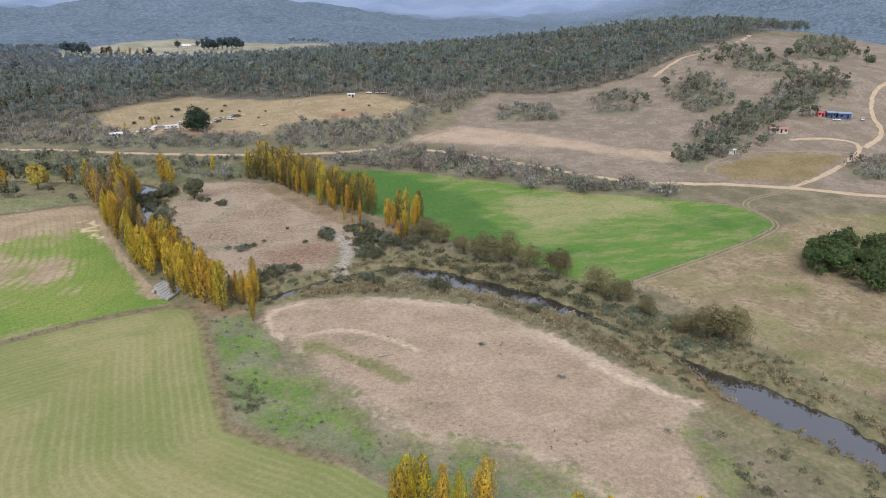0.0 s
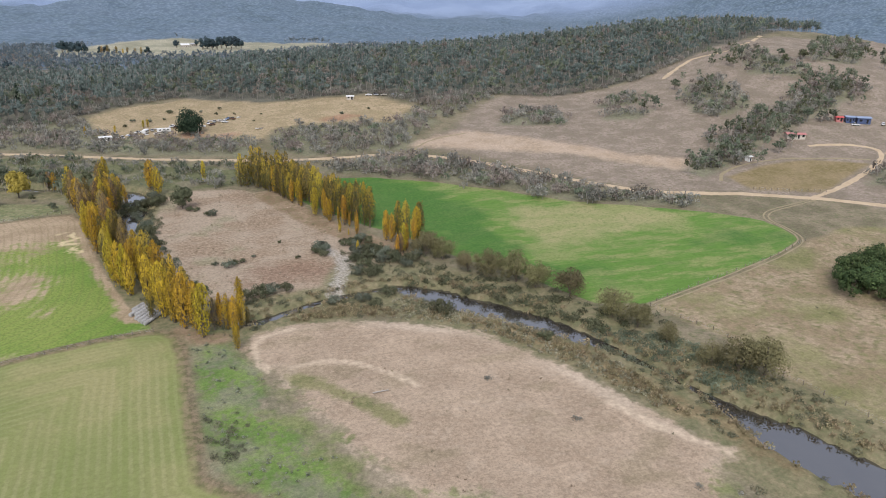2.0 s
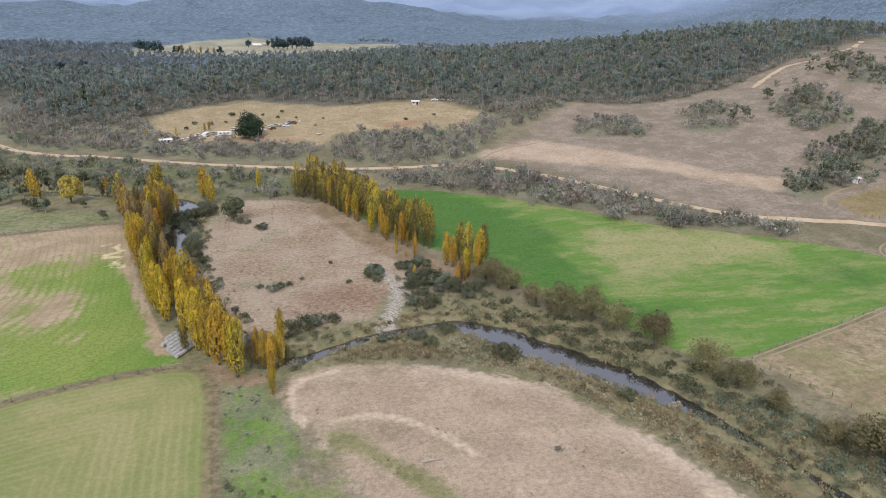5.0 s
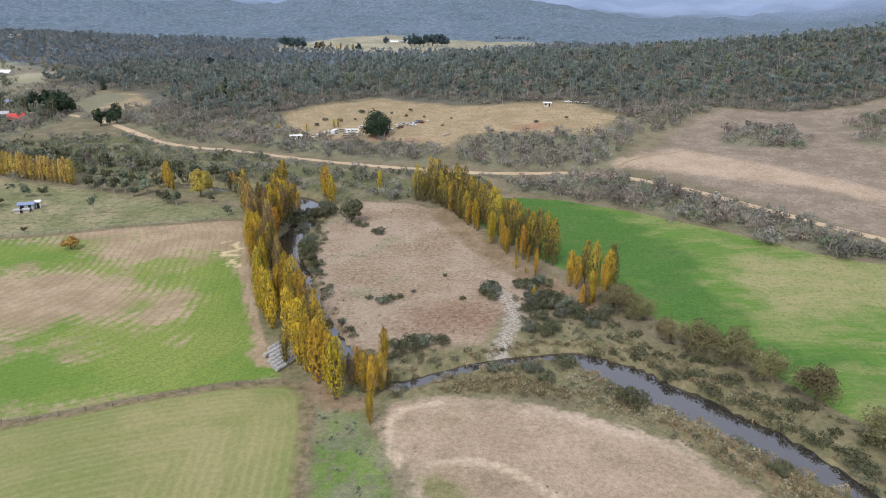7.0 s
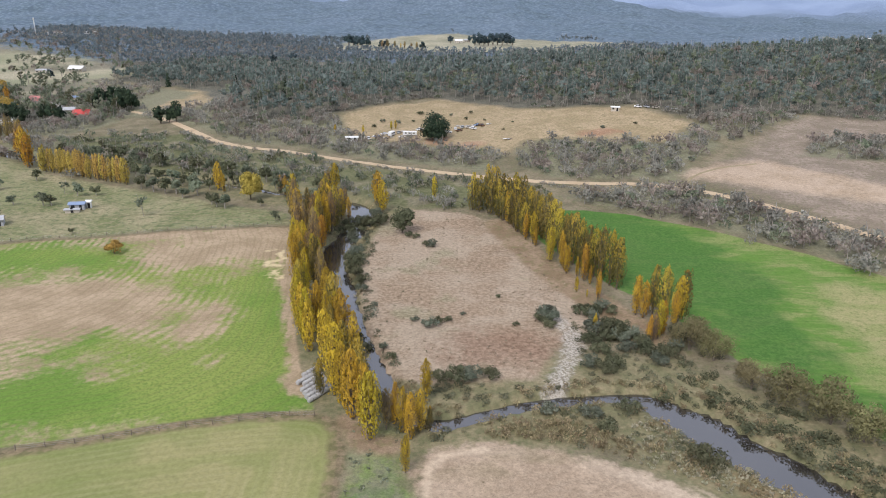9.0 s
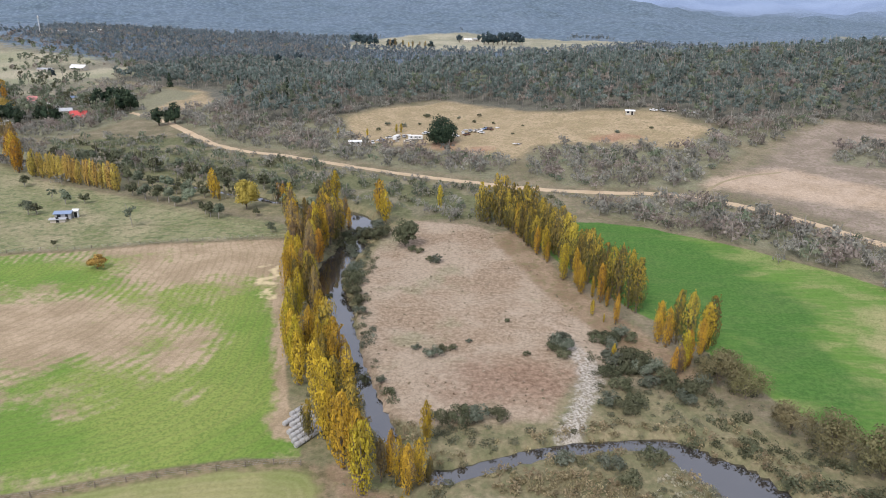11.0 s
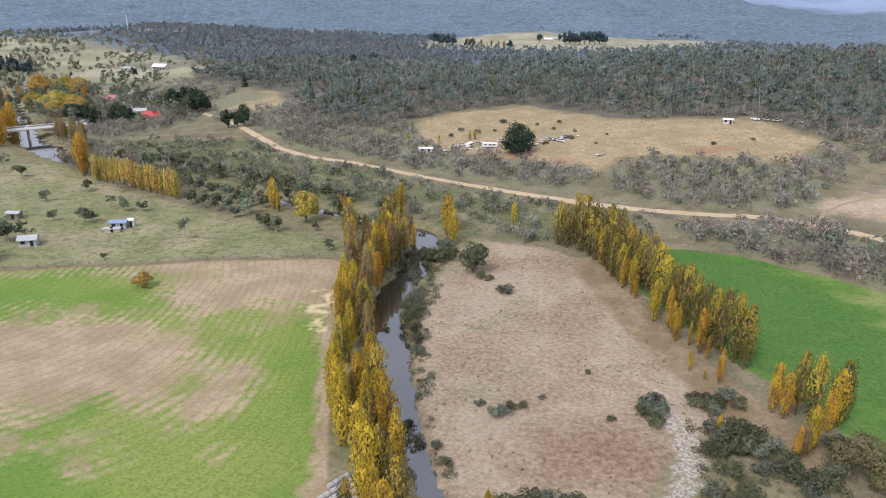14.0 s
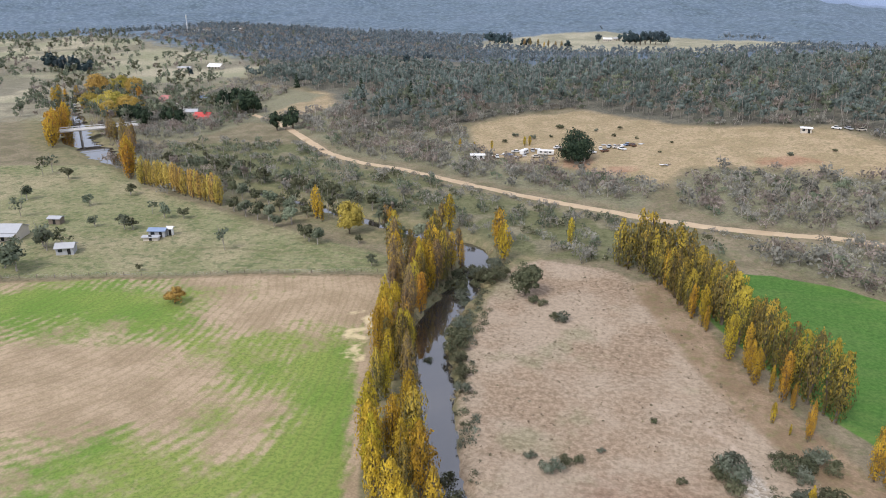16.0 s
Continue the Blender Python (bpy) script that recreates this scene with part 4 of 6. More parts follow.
def crown_tree(seed, h, wide, clumps, leaves_each, size, low=0.35, trunk_r=0.2, limbs=5, droop=0.0, spread_up=1.0, sides=6):
    """A branching tree: trunk, limbs to each clump, clumps of leaves with gaps between them."""
    r = np.random.default_rng(seed)
    wood = [tube([(0, 0, -0.4), (r.uniform(-0.2, 0.2), r.uniform(-0.2, 0.2), h * low), (r.uniform(-0.3, 0.3), r.uniform(-0.3, 0.3), h * 0.7)], (trunk_r, trunk_r * 0.75, trunk_r * 0.35), sides)]
    leaf = []
    for k in range(clumps):
        a, ring = r.uniform(0, math.tau), math.sqrt(r.uniform(0, 1))
        c = np.array([wide * 0.7 * ring * math.cos(a), wide * 0.7 * ring * math.sin(a), h * (low + (1 - low) * (0.25 + 0.62 * r.uniform(0, 1) * (1 - 0.45 * ring ** 2)))])
        if k < limbs:
            wood.append(tube([(0, 0, h * low * r.uniform(0.6, 1.1)), (c[0] * 0.6, c[1] * 0.6, c[2] * 0.85), tuple(c)], (trunk_r * 0.5, trunk_r * 0.3, trunk_r * 0.12), min(4, sides)))
        rad = wide * r.uniform(0.28, 0.46)
        d = ball(leaves_each, r, -0.75)
        n = len(d)
        p = c + d * rad * np.array([1, 1, 0.72 * spread_up]) * r.uniform(0.55, 1.05, (n, 1))
        p[:, 2] -= droop * r.uniform(0, 1, n) * (d[:, 2] < 0.2) * h * 0.3
        leaf.append(cards(p, size, d, r, 0.32))
    return joined(wood), joined(leaf)


def conifer_shapes(seed, h, wide, tiers=11, each=26, size=0.55, low=0.06):
    r = np.random.default_rng(seed)
    wood = tube([(0, 0, -0.4), (0, 0, h * 0.5), (0, 0, h * 0.97)], (0.28, 0.18, 0.04), 6)
    leaf = []
    for k in range(tiers):
        u = k / (tiers - 1)
        rad = wide * (1 - u) ** 0.75 * r.uniform(0.8, 1.1) + 0.15
        n = int(each * (0.35 + 0.65 * (1 - u)))
        a, q = r.uniform(0, math.tau, n), np.sqrt(r.uniform(0.15, 1, n))
        c = np.stack([rad * q * np.cos(a), rad * q * np.sin(a), h * (low + (1 - low) * u) - 0.12 * rad * q + r.uniform(-0.25, 0.25, n)], 1)
        leaf.append(cards(c, size, np.stack([np.cos(a), np.sin(a), 0.9 * np.ones(n)], 1), r))
    return wood, joined(leaf)


def tree(name, x, y, shapes, mats, label, category="tree", group="", scale=1.0, turn=None):
    root = thing(name, x, y, label, category, group)
    for pn, shape, m in zip(("trunk", "crown"), shapes, mats):
        part(pn, shape if isinstance(shape, bpy.types.Mesh) else mesh_of(pn, *shape, [m]), root)
    root.matrix_basis = pose(x, y, z_at(x, y), 0, 0, random.uniform(0, 360) if turn is None else turn) @ Matrix.Diagonal((scale, scale, scale, 1))
    return root


def strew(name, spots, forms, mats, label, category, low, high, sink=0.15, smooth=False):
    """One object of many plants: each spot takes a form, a turn, a size and a tone. forms: lists of (verts, faces, material)."""
    spots = np.asarray(spots)
    if not len(spots):
        return None
    zs = height(spots[:, 0], spots[:, 1])
    vs, fs, ms, ts, base = [], [], [], [], 0
    pick = rng.integers(0, len(forms), len(spots))
    for k, form in enumerate(forms):
        sel = np.where(pick == k)[0]
        m = len(sel)
        if not m:
            continue
        a, s, tone = rng.uniform(0, math.tau, m), rng.uniform(low, high, m), rng.uniform(0, 1, m)
        sz = s * rng.uniform(0.8, 1.25, m)
        c, sn = np.cos(a) * s, np.sin(a) * s
        for v, f, mi in form:
            w = np.empty((m, len(v), 3))
            w[:, :, 0] = c[:, None] * v[None, :, 0] - sn[:, None] * v[None, :, 1] + spots[sel, 0][:, None]
            w[:, :, 1] = sn[:, None] * v[None, :, 0] + c[:, None] * v[None, :, 1] + spots[sel, 1][:, None]
            w[:, :, 2] = sz[:, None] * v[None, :, 2] + zs[sel][:, None] - sink
            vs.append(w.reshape(-1, 3))
            fs.append((f[None] + (np.arange(m) * len(v))[:, None, None] + base).reshape(-1, f.shape[1]))
            ms.append(np.full(m * len(f), mi))
            ts.append(np.repeat(tone, len(v)))
            base += m * len(v)
    me = mesh_of(name, np.concatenate(vs), np.concatenate(fs), mats, np.concatenate(ms), smooth)
    me.attributes.new("tone", "FLOAT", "POINT").data.foreach_set("value", np.concatenate(ts).astype(np.float32))
    return tagged(new(name, me), label, category, kind="stuff")


def scatter(ring, spacing, keep=None, jitter=0.75, ragged=0.0):
    """Spots inside an outline, unevenly spaced."""
    xs, ys = [p[0] for p in ring], [p[1] for p in ring]
    gx_, gy_ = np.meshgrid(np.arange(min(xs), max(xs), spacing), np.arange(min(ys), max(ys), spacing))
    x = (gx_ + rng.uniform(-jitter, jitter, gx_.shape) * spacing).ravel()
    y = (gy_ + rng.uniform(-jitter, jitter, gy_.shape) * spacing).ravel()
    ok = inside_distance(x, y, ring) + ragged * (rolling(x, y, 26, 40) + 0.6 * rolling(x, y, 9, 41)) > 0
    if keep is not None:
        ok &= keep(x, y)
    return np.stack([x[ok], y[ok]], 1)


def clear_of(x, y, road_gap=5.0, river_gap=1.0):
    return (segment_distance(x, y, ROAD)[0] > road_gap) & (river_at(x, y) > river_gap)


def gum_form(seed, h=12.0, wide=4.0, clumps=8, each=13, size=0.62, pale=1, low=0.24, limbs=2):
    (wv, wf), (lv, lf) = crown_tree(seed, h, wide, clumps, each, size, low, 0.14, limbs, sides=3)
    r = np.random.default_rng(seed + 900)
    a = r.uniform(0, math.tau)
    bare = tube([(0.3 * math.cos(a), 0.3 * math.sin(a), h * 0.3), (wide * 0.5 * math.cos(a), wide * 0.5 * math.sin(a), h * r.uniform(0.9, 1.06))], (0.17, 0.07), 3)
    wv, wf = joined([(wv, wf), bare])
    return [(wv, wf, pale), (lv, lf, 0)]


def bush_form(seed, each=60, size=0.22, tall=0.9):
    r = np.random.default_rng(seed)
    d = ball(each, r, -0.15)
    p = d * r.uniform(0.55, 1.0, (len(d), 1)) * np.array([1, 1, tall])
    p[:, :2] += (r.standard_normal((3, 2)) * 0.4)[r.integers(0, 3, len(d))]
    return [(*cards(p + np.array([0, 0, 0.15]), size, d, r), 0)]


# ---- forest and scrub ----
gum_forms = [gum_form(k) for k in range(10)]


def forest_keep(x, y):
    seen = (y < 645 + 0.18 * np.abs(x)) & (x < 620)
    open_rise = inside_distance(x, y, RISE) + 10 * rolling(x, y, 30, 74) > 2
    return seen & ~open_rise & (inside_distance(x, y, PADDOCK) < -3) & clear_of(x, y)


gum_mix = [[(v, f, (2 if k in (3, 7) else 3 if k == 5 else 0) if mi == 0 else 1) for v, f, mi in form] for k, form in enumerate(gum_forms)]
gum_spots = scatter(FOREST, 6.6, forest_keep)
front = gum_spots[:, 1] < 560 + 0.1 * gum_spots[:, 0]
strew("gum_forest", gum_spots[front], gum_mix, [GUM, PALE_BARK, GREEN_SCRUB, BROWN_SCRUB], "dense grey-green eucalypt forest with pale trunks on the ridge", "forest", 0.6, 1.25)
back_forms = [[(v, f, mi) for v, f, mi in gum_form(30 + k, 12.0, 4.0, 6, 9, 0.9, 1, 0.26, 0)] for k in range(8)]
strew("gum_forest", gum_spots[~front], back_forms, [GUM, PALE_BARK], "dense grey-green eucalypt forest over the back of the ridge", "forest", 0.7, 1.2)
scrub_tree_forms = [[(v, f, (2 if k == 3 else 3 if k in (1, 5) else 0) if mi == 0 else 1) for v, f, mi in gum_form(50 + k, 4.0, 2.6 + 0.3 * (k % 3), 8, 12, 0.34, 1, 0.06, 0)] for k in range(7)]
SCRUB_AREAS = (
    ([(-170, 470), (-215, 440), (-166, 410), (-128, 373), (-88, 360), (-42, 334), (12, 308), (24, 335), (-23, 360), (-64, 381), (-76, 424), (-105, 412), (-135, 418)], 6.2),
    ([(30, 341), (44, 353), (74, 346), (104, 340), (127, 368), (133, 340), (108, 312), (95, 283), (76, 291), (42, 297), (30, 312)], 6.2),
    ([(44, 270), (76, 276), (94, 266), (115, 247), (130, 229), (146, 210), (160, 190), (176, 172), (186, 150), (158, 168), (138, 183), (116, 209), (90, 232), (68, 248)], 5.0),
    ([(127, 372), (140, 345), (165, 370), (200, 396), (172, 396)], 6.0),
    ([(164, 322), (189, 350), (216, 336), (202, 302)], 5.5), ([(290, 308), (308, 332), (330, 322), (313, 269), (285, 262), (275, 276)], 6.5),
    ([(210, 198), (256, 230), (324, 262), (384, 277), (386, 255), (318, 234), (282, 222), (244, 200), (211, 186)], 5.4), ([(389, 379), (393, 346), (384, 302), (368, 290), (348, 316)], 7.5),
    ([(406, 326), (530, 417), (525, 381), (428, 300), (401, 310)], 8.5), ([(240, 330), (262, 352), (280, 345), (262, 318)], 6.5), ([(225, 300), (243, 312), (262, 300), (240, 285)], 8),
    ([(272, 150), (300, 168), (330, 160), (330, 120), (300, 128)], 5.5), ([(-230, 380), (-215, 345), (-150, 312), (-148, 284), (-200, 306), (-232, 330), (-262, 360)], 6.5), ([(-262, 470), (-215, 440), (-232, 385), (-290, 385), (-300, 430)], 7.0),
    ([(-330, 560), (-262, 470), (-300, 440), (-420, 470), (-470, 560)], 12), ([(-330, 620), (-215, 560), (-215, 440), (-255, 470), (-300, 520)], 9), ([(-640, 900), (-420, 800), (-330, 700), (-330, 640), (-150, 900), (-200, 1100), (-560, 1060)], 10),
)
for ring, _ in SCRUB_AREAS:
    SCRUB_SHADE = np.maximum(SCRUB_SHADE, inside_distance(X, Y, ring))
give("a_scrub", SCRUB_SHADE)
spots = np.concatenate([scatter(ring, gap * 0.88, lambda x, y: clear_of(x, y, 4.5, 1.5) & (inside_distance(x, y, PADDOCK) < -2) & (inside_distance(x, y, RISE) + 14 * rolling(x, y, 24, 75) < 4), ragged=6.0) for ring, gap in SCRUB_AREAS])
strew("scrub_woodland", spots, scrub_tree_forms, [SCRUB, PALE_BARK, GREEN_SCRUB, BROWN_SCRUB], "grey-brown low wattle and gum scrub on dry slopes", "scrub", 0.6, 1.85)
flat_spots = scatter(RIVERFLAT, 4.6, lambda x, y: clear_of(x, y, 5.5, 1.5) & (rolling(x, y, 26, 72) + 0.6 * rolling(x, y, 8, 73) > -0.35) & (inside_distance(x, y, ISLE) < -2), ragged=3.0)
strew("river_flat_wattles", flat_spots, scrub_tree_forms, [GREEN_SCRUB, PALE_BARK, BUSH, SCRUB], "dark green wattles in loose clumps between road and river", "scrub", 0.45, 1.25)
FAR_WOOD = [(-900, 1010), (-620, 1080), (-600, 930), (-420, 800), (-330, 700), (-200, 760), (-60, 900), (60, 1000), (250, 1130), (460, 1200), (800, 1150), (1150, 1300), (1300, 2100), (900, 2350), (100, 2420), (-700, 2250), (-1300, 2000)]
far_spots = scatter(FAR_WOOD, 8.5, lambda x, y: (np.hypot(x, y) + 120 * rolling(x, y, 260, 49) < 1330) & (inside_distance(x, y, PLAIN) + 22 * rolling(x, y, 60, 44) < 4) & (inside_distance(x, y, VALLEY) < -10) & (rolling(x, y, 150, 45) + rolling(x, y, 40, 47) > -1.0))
strew("far_woodland", far_spots, back_forms, [HAZE_GUM, PALE_BARK], "haze-tinted grey-green woodland on the slopes behind the ridge", "forest", 0.5, 1.0)

# ---- poplars ----
GOLD_LABEL = "tall golden autumn poplar beside the river channel"
for x, y in along_line([(-62, 239), (-58, 222), (-53.5, 202), (-48.3, 180), (-43.6, 160), (-38.8, 143), (-34.3, 131)], 4.6, 0.9):
    if 203 < y < 209 or 154 < y < 161 or random.random() < 0.12:
        continue
    kind = random.choice(("gold", "gold", "turning", "faded")) if y > 185 else random.choice(("gold", "gold", "turning"))
    poplar(kind, x, y, random.uniform(12, 18), GOLD_LABEL, "poplars along the channel")
for x, y in along_line([(-52, 252), (-51, 236), (-51, 222), (-49, 206), (-45.5, 190), (-41.4, 174), (-37.5, 162), (-32.8, 148), (-27.5, 134)], 4.8, 0.8):
    if 202 < y < 209 or 155 < y < 162 or 184 < y < 188:
        continue
    kind = random.choice(("faded", "turning", "faded", "gold")) if y > 165 else random.choice(("gold", "gold", "turning"))
    poplar(kind, x, y, random.uniform(11.5, 17), GOLD_LABEL, "poplars along the channel")
for x, y in along_line([(-57, 240), (-54.5, 224), (-51.5, 205), (-47.5, 185), (-43, 168), (-38, 153), (-32.5, 139), (-26.5, 124)], 6.5, 1.0):
    if 202 < y < 210 or 154 < y < 163:
        continue
    poplar(random.choice(("faded", "turning", "gold")) if y > 180 else random.choice(("gold", "turning", "gold", "gold")), x, y, random.uniform(9, 14), GOLD_LABEL, "poplars along the channel")
for kind, x, y, h, slim in (("turning", -28.5, 113.5, 9, 1.0), ("gold", -25.5, 113.5, 14, 1.0), ("turning", -24.5, 120, 15, 1.0), ("gold", -29.5, 126, 15, 1.0), ("gold", -22.8, 109.5, 15, 1.0), ("turning", -20, 112, 15, 1.0),
                            ("gold", -20.2, 105, 16, 1.1), ("gold", -15.8, 98, 15.5, 1.15), ("gold", -17.5, 103, 14, 1.0), ("gold", -26, 119, 15, 1.0), ("gold", -23, 127, 14, 1.0),
                            ("faded", -13, 101.5, 9.5, 1.0), ("amber", -11.5, 103, 10, 0.9), ("gold", -9.6, 100.5, 10.5, 0.9), ("gold", -8.1, 98.6, 10.5, 0.9), ("gold", -6.2, 101, 10, 0.8), ("gold", -8.2, 88.6, 8.2, 0.85),
                            ("gold", -5.7, 112.5, 10.5, 0.85), ("turning", -4.5, 102.5, 6, 0.8)):
    poplar(kind, x, y, h, "golden poplar in a clump where the channels meet", "poplars at the channel fork", slim)
for x, y in along_line([(12, 256), (19, 249), (25, 238), (29, 225), (32.5, 212), (36, 200), (40, 190), (44.5, 181), (49.5, 174)], 3.7, 0.6):
    poplar("turning", x, y, random.uniform(15, 18.5), "tall olive and gold poplar at the edge of the green field", "poplars beside the green field")
for x, y in along_line([(5, 252), (13.7, 247), (19.5, 235), (24, 220)], 4.6, 0.7):
    poplar("turning", x, y, random.uniform(12, 16), "tall olive and gold poplar at the edge of the green field", "poplars beside the green field")
for x, y in along_line([(17.5, 236), (23.4, 218.5), (26.6, 207), (29.5, 197.5), (33.2, 189.5), (36.5, 183), (40.5, 176.5)], 3.6, 0.7):
    if random.random() < 0.25:
        continue
    poplar(random.choice(("amber", "amber", "gold")), x + random.uniform(0.8, 2.4), y, random.uniform(6, 13), "young amber poplar in front of taller ones", "young poplars beside the green field", 0.85)
for kind, x, y, h, slim in (("gold", 35.2, 173.4, 5, 0.9), ("gold", 37.7, 169.9, 2.6, 0.9), ("amber", 40.6, 168.5, 9.5, 0.8), ("gold", 36.1, 147.9, 5.5, 0.9),
                            ("amber", 49.1, 158.5, 12, 0.95), ("amber", 50.6, 156.4, 11, 0.95), ("turning", 53.4, 158, 15, 0.95), ("turning", 55.6, 156, 15.5, 1.0), ("gold", 59.3, 154.5, 13.5, 1.0), ("turning", 60.8, 156, 14.5, 1.0), ("amber", 57.6, 152.5, 10, 0.95), ("amber", 48.4, 141.8, 8, 0.9), ("gold", 51.4, 144.5, 11, 0.95), ("amber", 53, 146.5, 10, 0.95), ("faded", 49.9, 143.0, 8, 1.0)):
    poplar(kind, x, y, h, "golden young poplar on the river flat", "poplars on the flat", slim)
for kind, x, y, h, slim in (("gold", 6.2, -2.2, 13.5, 1.0), ("gold", 10.2, -1.0, 14, 1.15), ("gold", 8.4, 0.5, 13.2, 1.0), ("gold", 12.8, -3.6, 13.5, 0.9), ("gold", 15.0, -5.9, 13, 0.8), ("gold", 19.3, -5.3, 14, 1.15), ("gold", 29, -17.5, 13.8, 1.0), ("gold", 33, -20, 14, 1.0),
                            ("gold", 38, -22, 13.5, 1.0), ("gold", 45.9, -24, 14, 1.0)):
    poplar(kind, x, y, h, "golden poplar on the bank below the flight path", "poplars on the near bank", slim)
for x, y in along_line([(-197, 302), (-180, 296), (-161, 287), (-144.5, 280)], 2.6, 0.4):
    poplar("pale", x, y, random.uniform(11.5, 13), "golden poplar in a close-planted windbreak row", "windbreak poplars")
for x, y in along_line([(-222, 328), (-206, 308)], 5.0, 1.0):
    poplar("amber", x, y, random.uniform(15, 19), "golden poplar beside the far river reach", "poplars by the far reach", 1.35)
for x, y in along_line([(-272, 380), (-258, 373), (-245, 362), (-232, 345)], 5.0, 1.5):
    poplar("faded", x, y, random.uniform(12, 15), "half-bare brown poplar beside the far river reach", "poplars by the far reach")
for x, y in along_line([(-335, 420), (-318, 400), (-300, 372), (-284, 352)], 6.0, 1.5):
    poplar("amber", x, y, random.uniform(15, 19), "golden poplar beside the far river reach", "poplars by the far reach", 1.35)
for kind, x, y, h, slim in (("gold", -104, 275, 13, 1.2), ("gold", -101, 272.5, 8, 1.0), ("amber", -73.5, 269, 9, 1.1), ("faded", -76, 271, 9, 1.1), ("gold", -53, 273.5, 14, 1.1), ("faded", -56, 274, 11, 1.2), ("gold", -33.4, 260, 14, 1.3), ("gold", -30, 249.5, 13, 1.2), ("gold", -10.2, 265, 11, 0.9), ("faded", -46, 256, 10, 1.1), ("amber", -43.5, 249, 9, 0.9)):
    poplar(kind, x, y, h, "golden poplar standing alone near the water", "lone poplars", slim)

for kind, x, y, h in (("turning", -47.3, 213, 15), ("gold", -46.8, 219, 16.5), ("faded", -45.6, 224, 15), ("turning", -45.2, 229.5, 16), ("faded", -45.8, 235, 14), ("amber", -46, 207, 12), ("gold", -48.8, 216, 17), ("turning", -48, 226, 17), ("gold", -48.5, 232, 16), ("amber", -44.6, 239, 12)):
    poplar(kind, x, y, h, GOLD_LABEL, "poplars along the channel")

# ---- single trees ----
tree("leaning_gum", -20.1, 224, crown_tree(300, 11, 5.0, 34, 100, 0.34, 0.02, 0.3), (BARK, BUSH), "dark rounded tree at the head of the river flat")
tree("yellow_tree", -86.3, 262, crown_tree(301, 13, 5.2, 34, 90, 0.4, 0.06, 0.35, spread_up=1.3), (BARK, LIME), "broad lime-yellow autumn tree in the meadow's edge")
tree("orange_bush", -112, 195, crown_tree(302, 5.0, 3.6, 16, 90, 0.25, 0.1, 0.2), (BARK, PALE_GOLD), "low round orange tree alone in the crop field")
pine_shape = crown_tree(303, 16, 10.0, 44, 110, 0.5, -0.12, 0.5, spread_up=1.15)
tree("dark_pine", -13, 369, pine_shape, (BARK, PINE), "massive dark pine beside the farm clutter")
for k, (x, y, s) in enumerate(((-187, 415.5, 1.1), (-182, 417, 0.8), (-177.6, 417.2, 1.15))):
    tree("dark_cypress", x, y, crown_tree(310 + k, 12, 4.0, 22, 60, 0.5, 0.0, 0.3, spread_up=1.5), (BARK, PINE), "dark bushy cypress beside the road", group="cypresses by the road", scale=s)
tree("tall_pine", -165, 501, conifer_shapes(320, 15, 4.0, 13, 40, 0.7), (BARK, PINE), "tall dark pine on the grassy rise")
tree("tall_pine", -119, 461, conifer_shapes(321, 15, 3.2, 13, 34, 0.7), (BARK, PINE), "tall dark pine standing out of the forest")
tree("tall_pine", -251, 587, conifer_shapes(322, 11, 3.0, 11, 34, 0.7), (BARK, PINE), "small dark pine on the far rise")
pine_forms = [[mesh_of(n, *s, [m]) for n, s, m in zip(("trunk", "crown"), crown_tree(330 + k, 8.5, 4.6, 22, 70, 0.3, 0.02, 0.2, spread_up=1.2), (BARK, PINE_LIGHT))] for k in range(6)]
for k, (x, y) in enumerate(scatter([(163, 74), (176, 84), (200, 82), (214, 66), (212, 44), (198, 32), (178, 34), (170, 50)], 5.2)):
    tree("plantation_pine", float(x), float(y), pine_forms[k % 6], (BARK, PINE), "bushy dark green pine in a dense grove", group="pine grove", scale=random.uniform(0.75, 1.2))
willow_forms = [[mesh_of(n, *s, [m]) for n, s, m in zip(("trunk", "crown"), crown_tree(350 + k, 9.5, 5.4, 24, 150, 0.2, 0.1, 0.3, droop=0.6), (BARK, WILLOW))] for k in range(4)]
for k, (x, y, s) in enumerate(((57.5, 138.5, 0.95), (62, 134, 0.8), (66, 121, 0.75), (71.5, 115, 0.95), (77, 108, 1.0), (81, 102.5, 0.85), (87, 92, 0.95), (91.5, 76, 0.9), (94, 68, 0.75), (103, 40, 0.95), (107, 36, 1.0), (99, 45, 0.65), (121, -4, 0.9), (96, 58, 0.6))):
    tree("river_willow", x, y, willow_forms[k % 4], (BARK, WILLOW), "brown-leaved willow leaning over the river bank", group="river willows", scale=s * 1.15)
bush_meshes = [[mesh_of(n, *s, [m]) for n, s, m in zip(("trunk", "crown"), crown_tree(360 + k, 3.0, 2.9, 13, 72, 0.19, 0.04, 0.1), (BARK, BUSH if k % 3 else SILVER))] for k in range(6)]
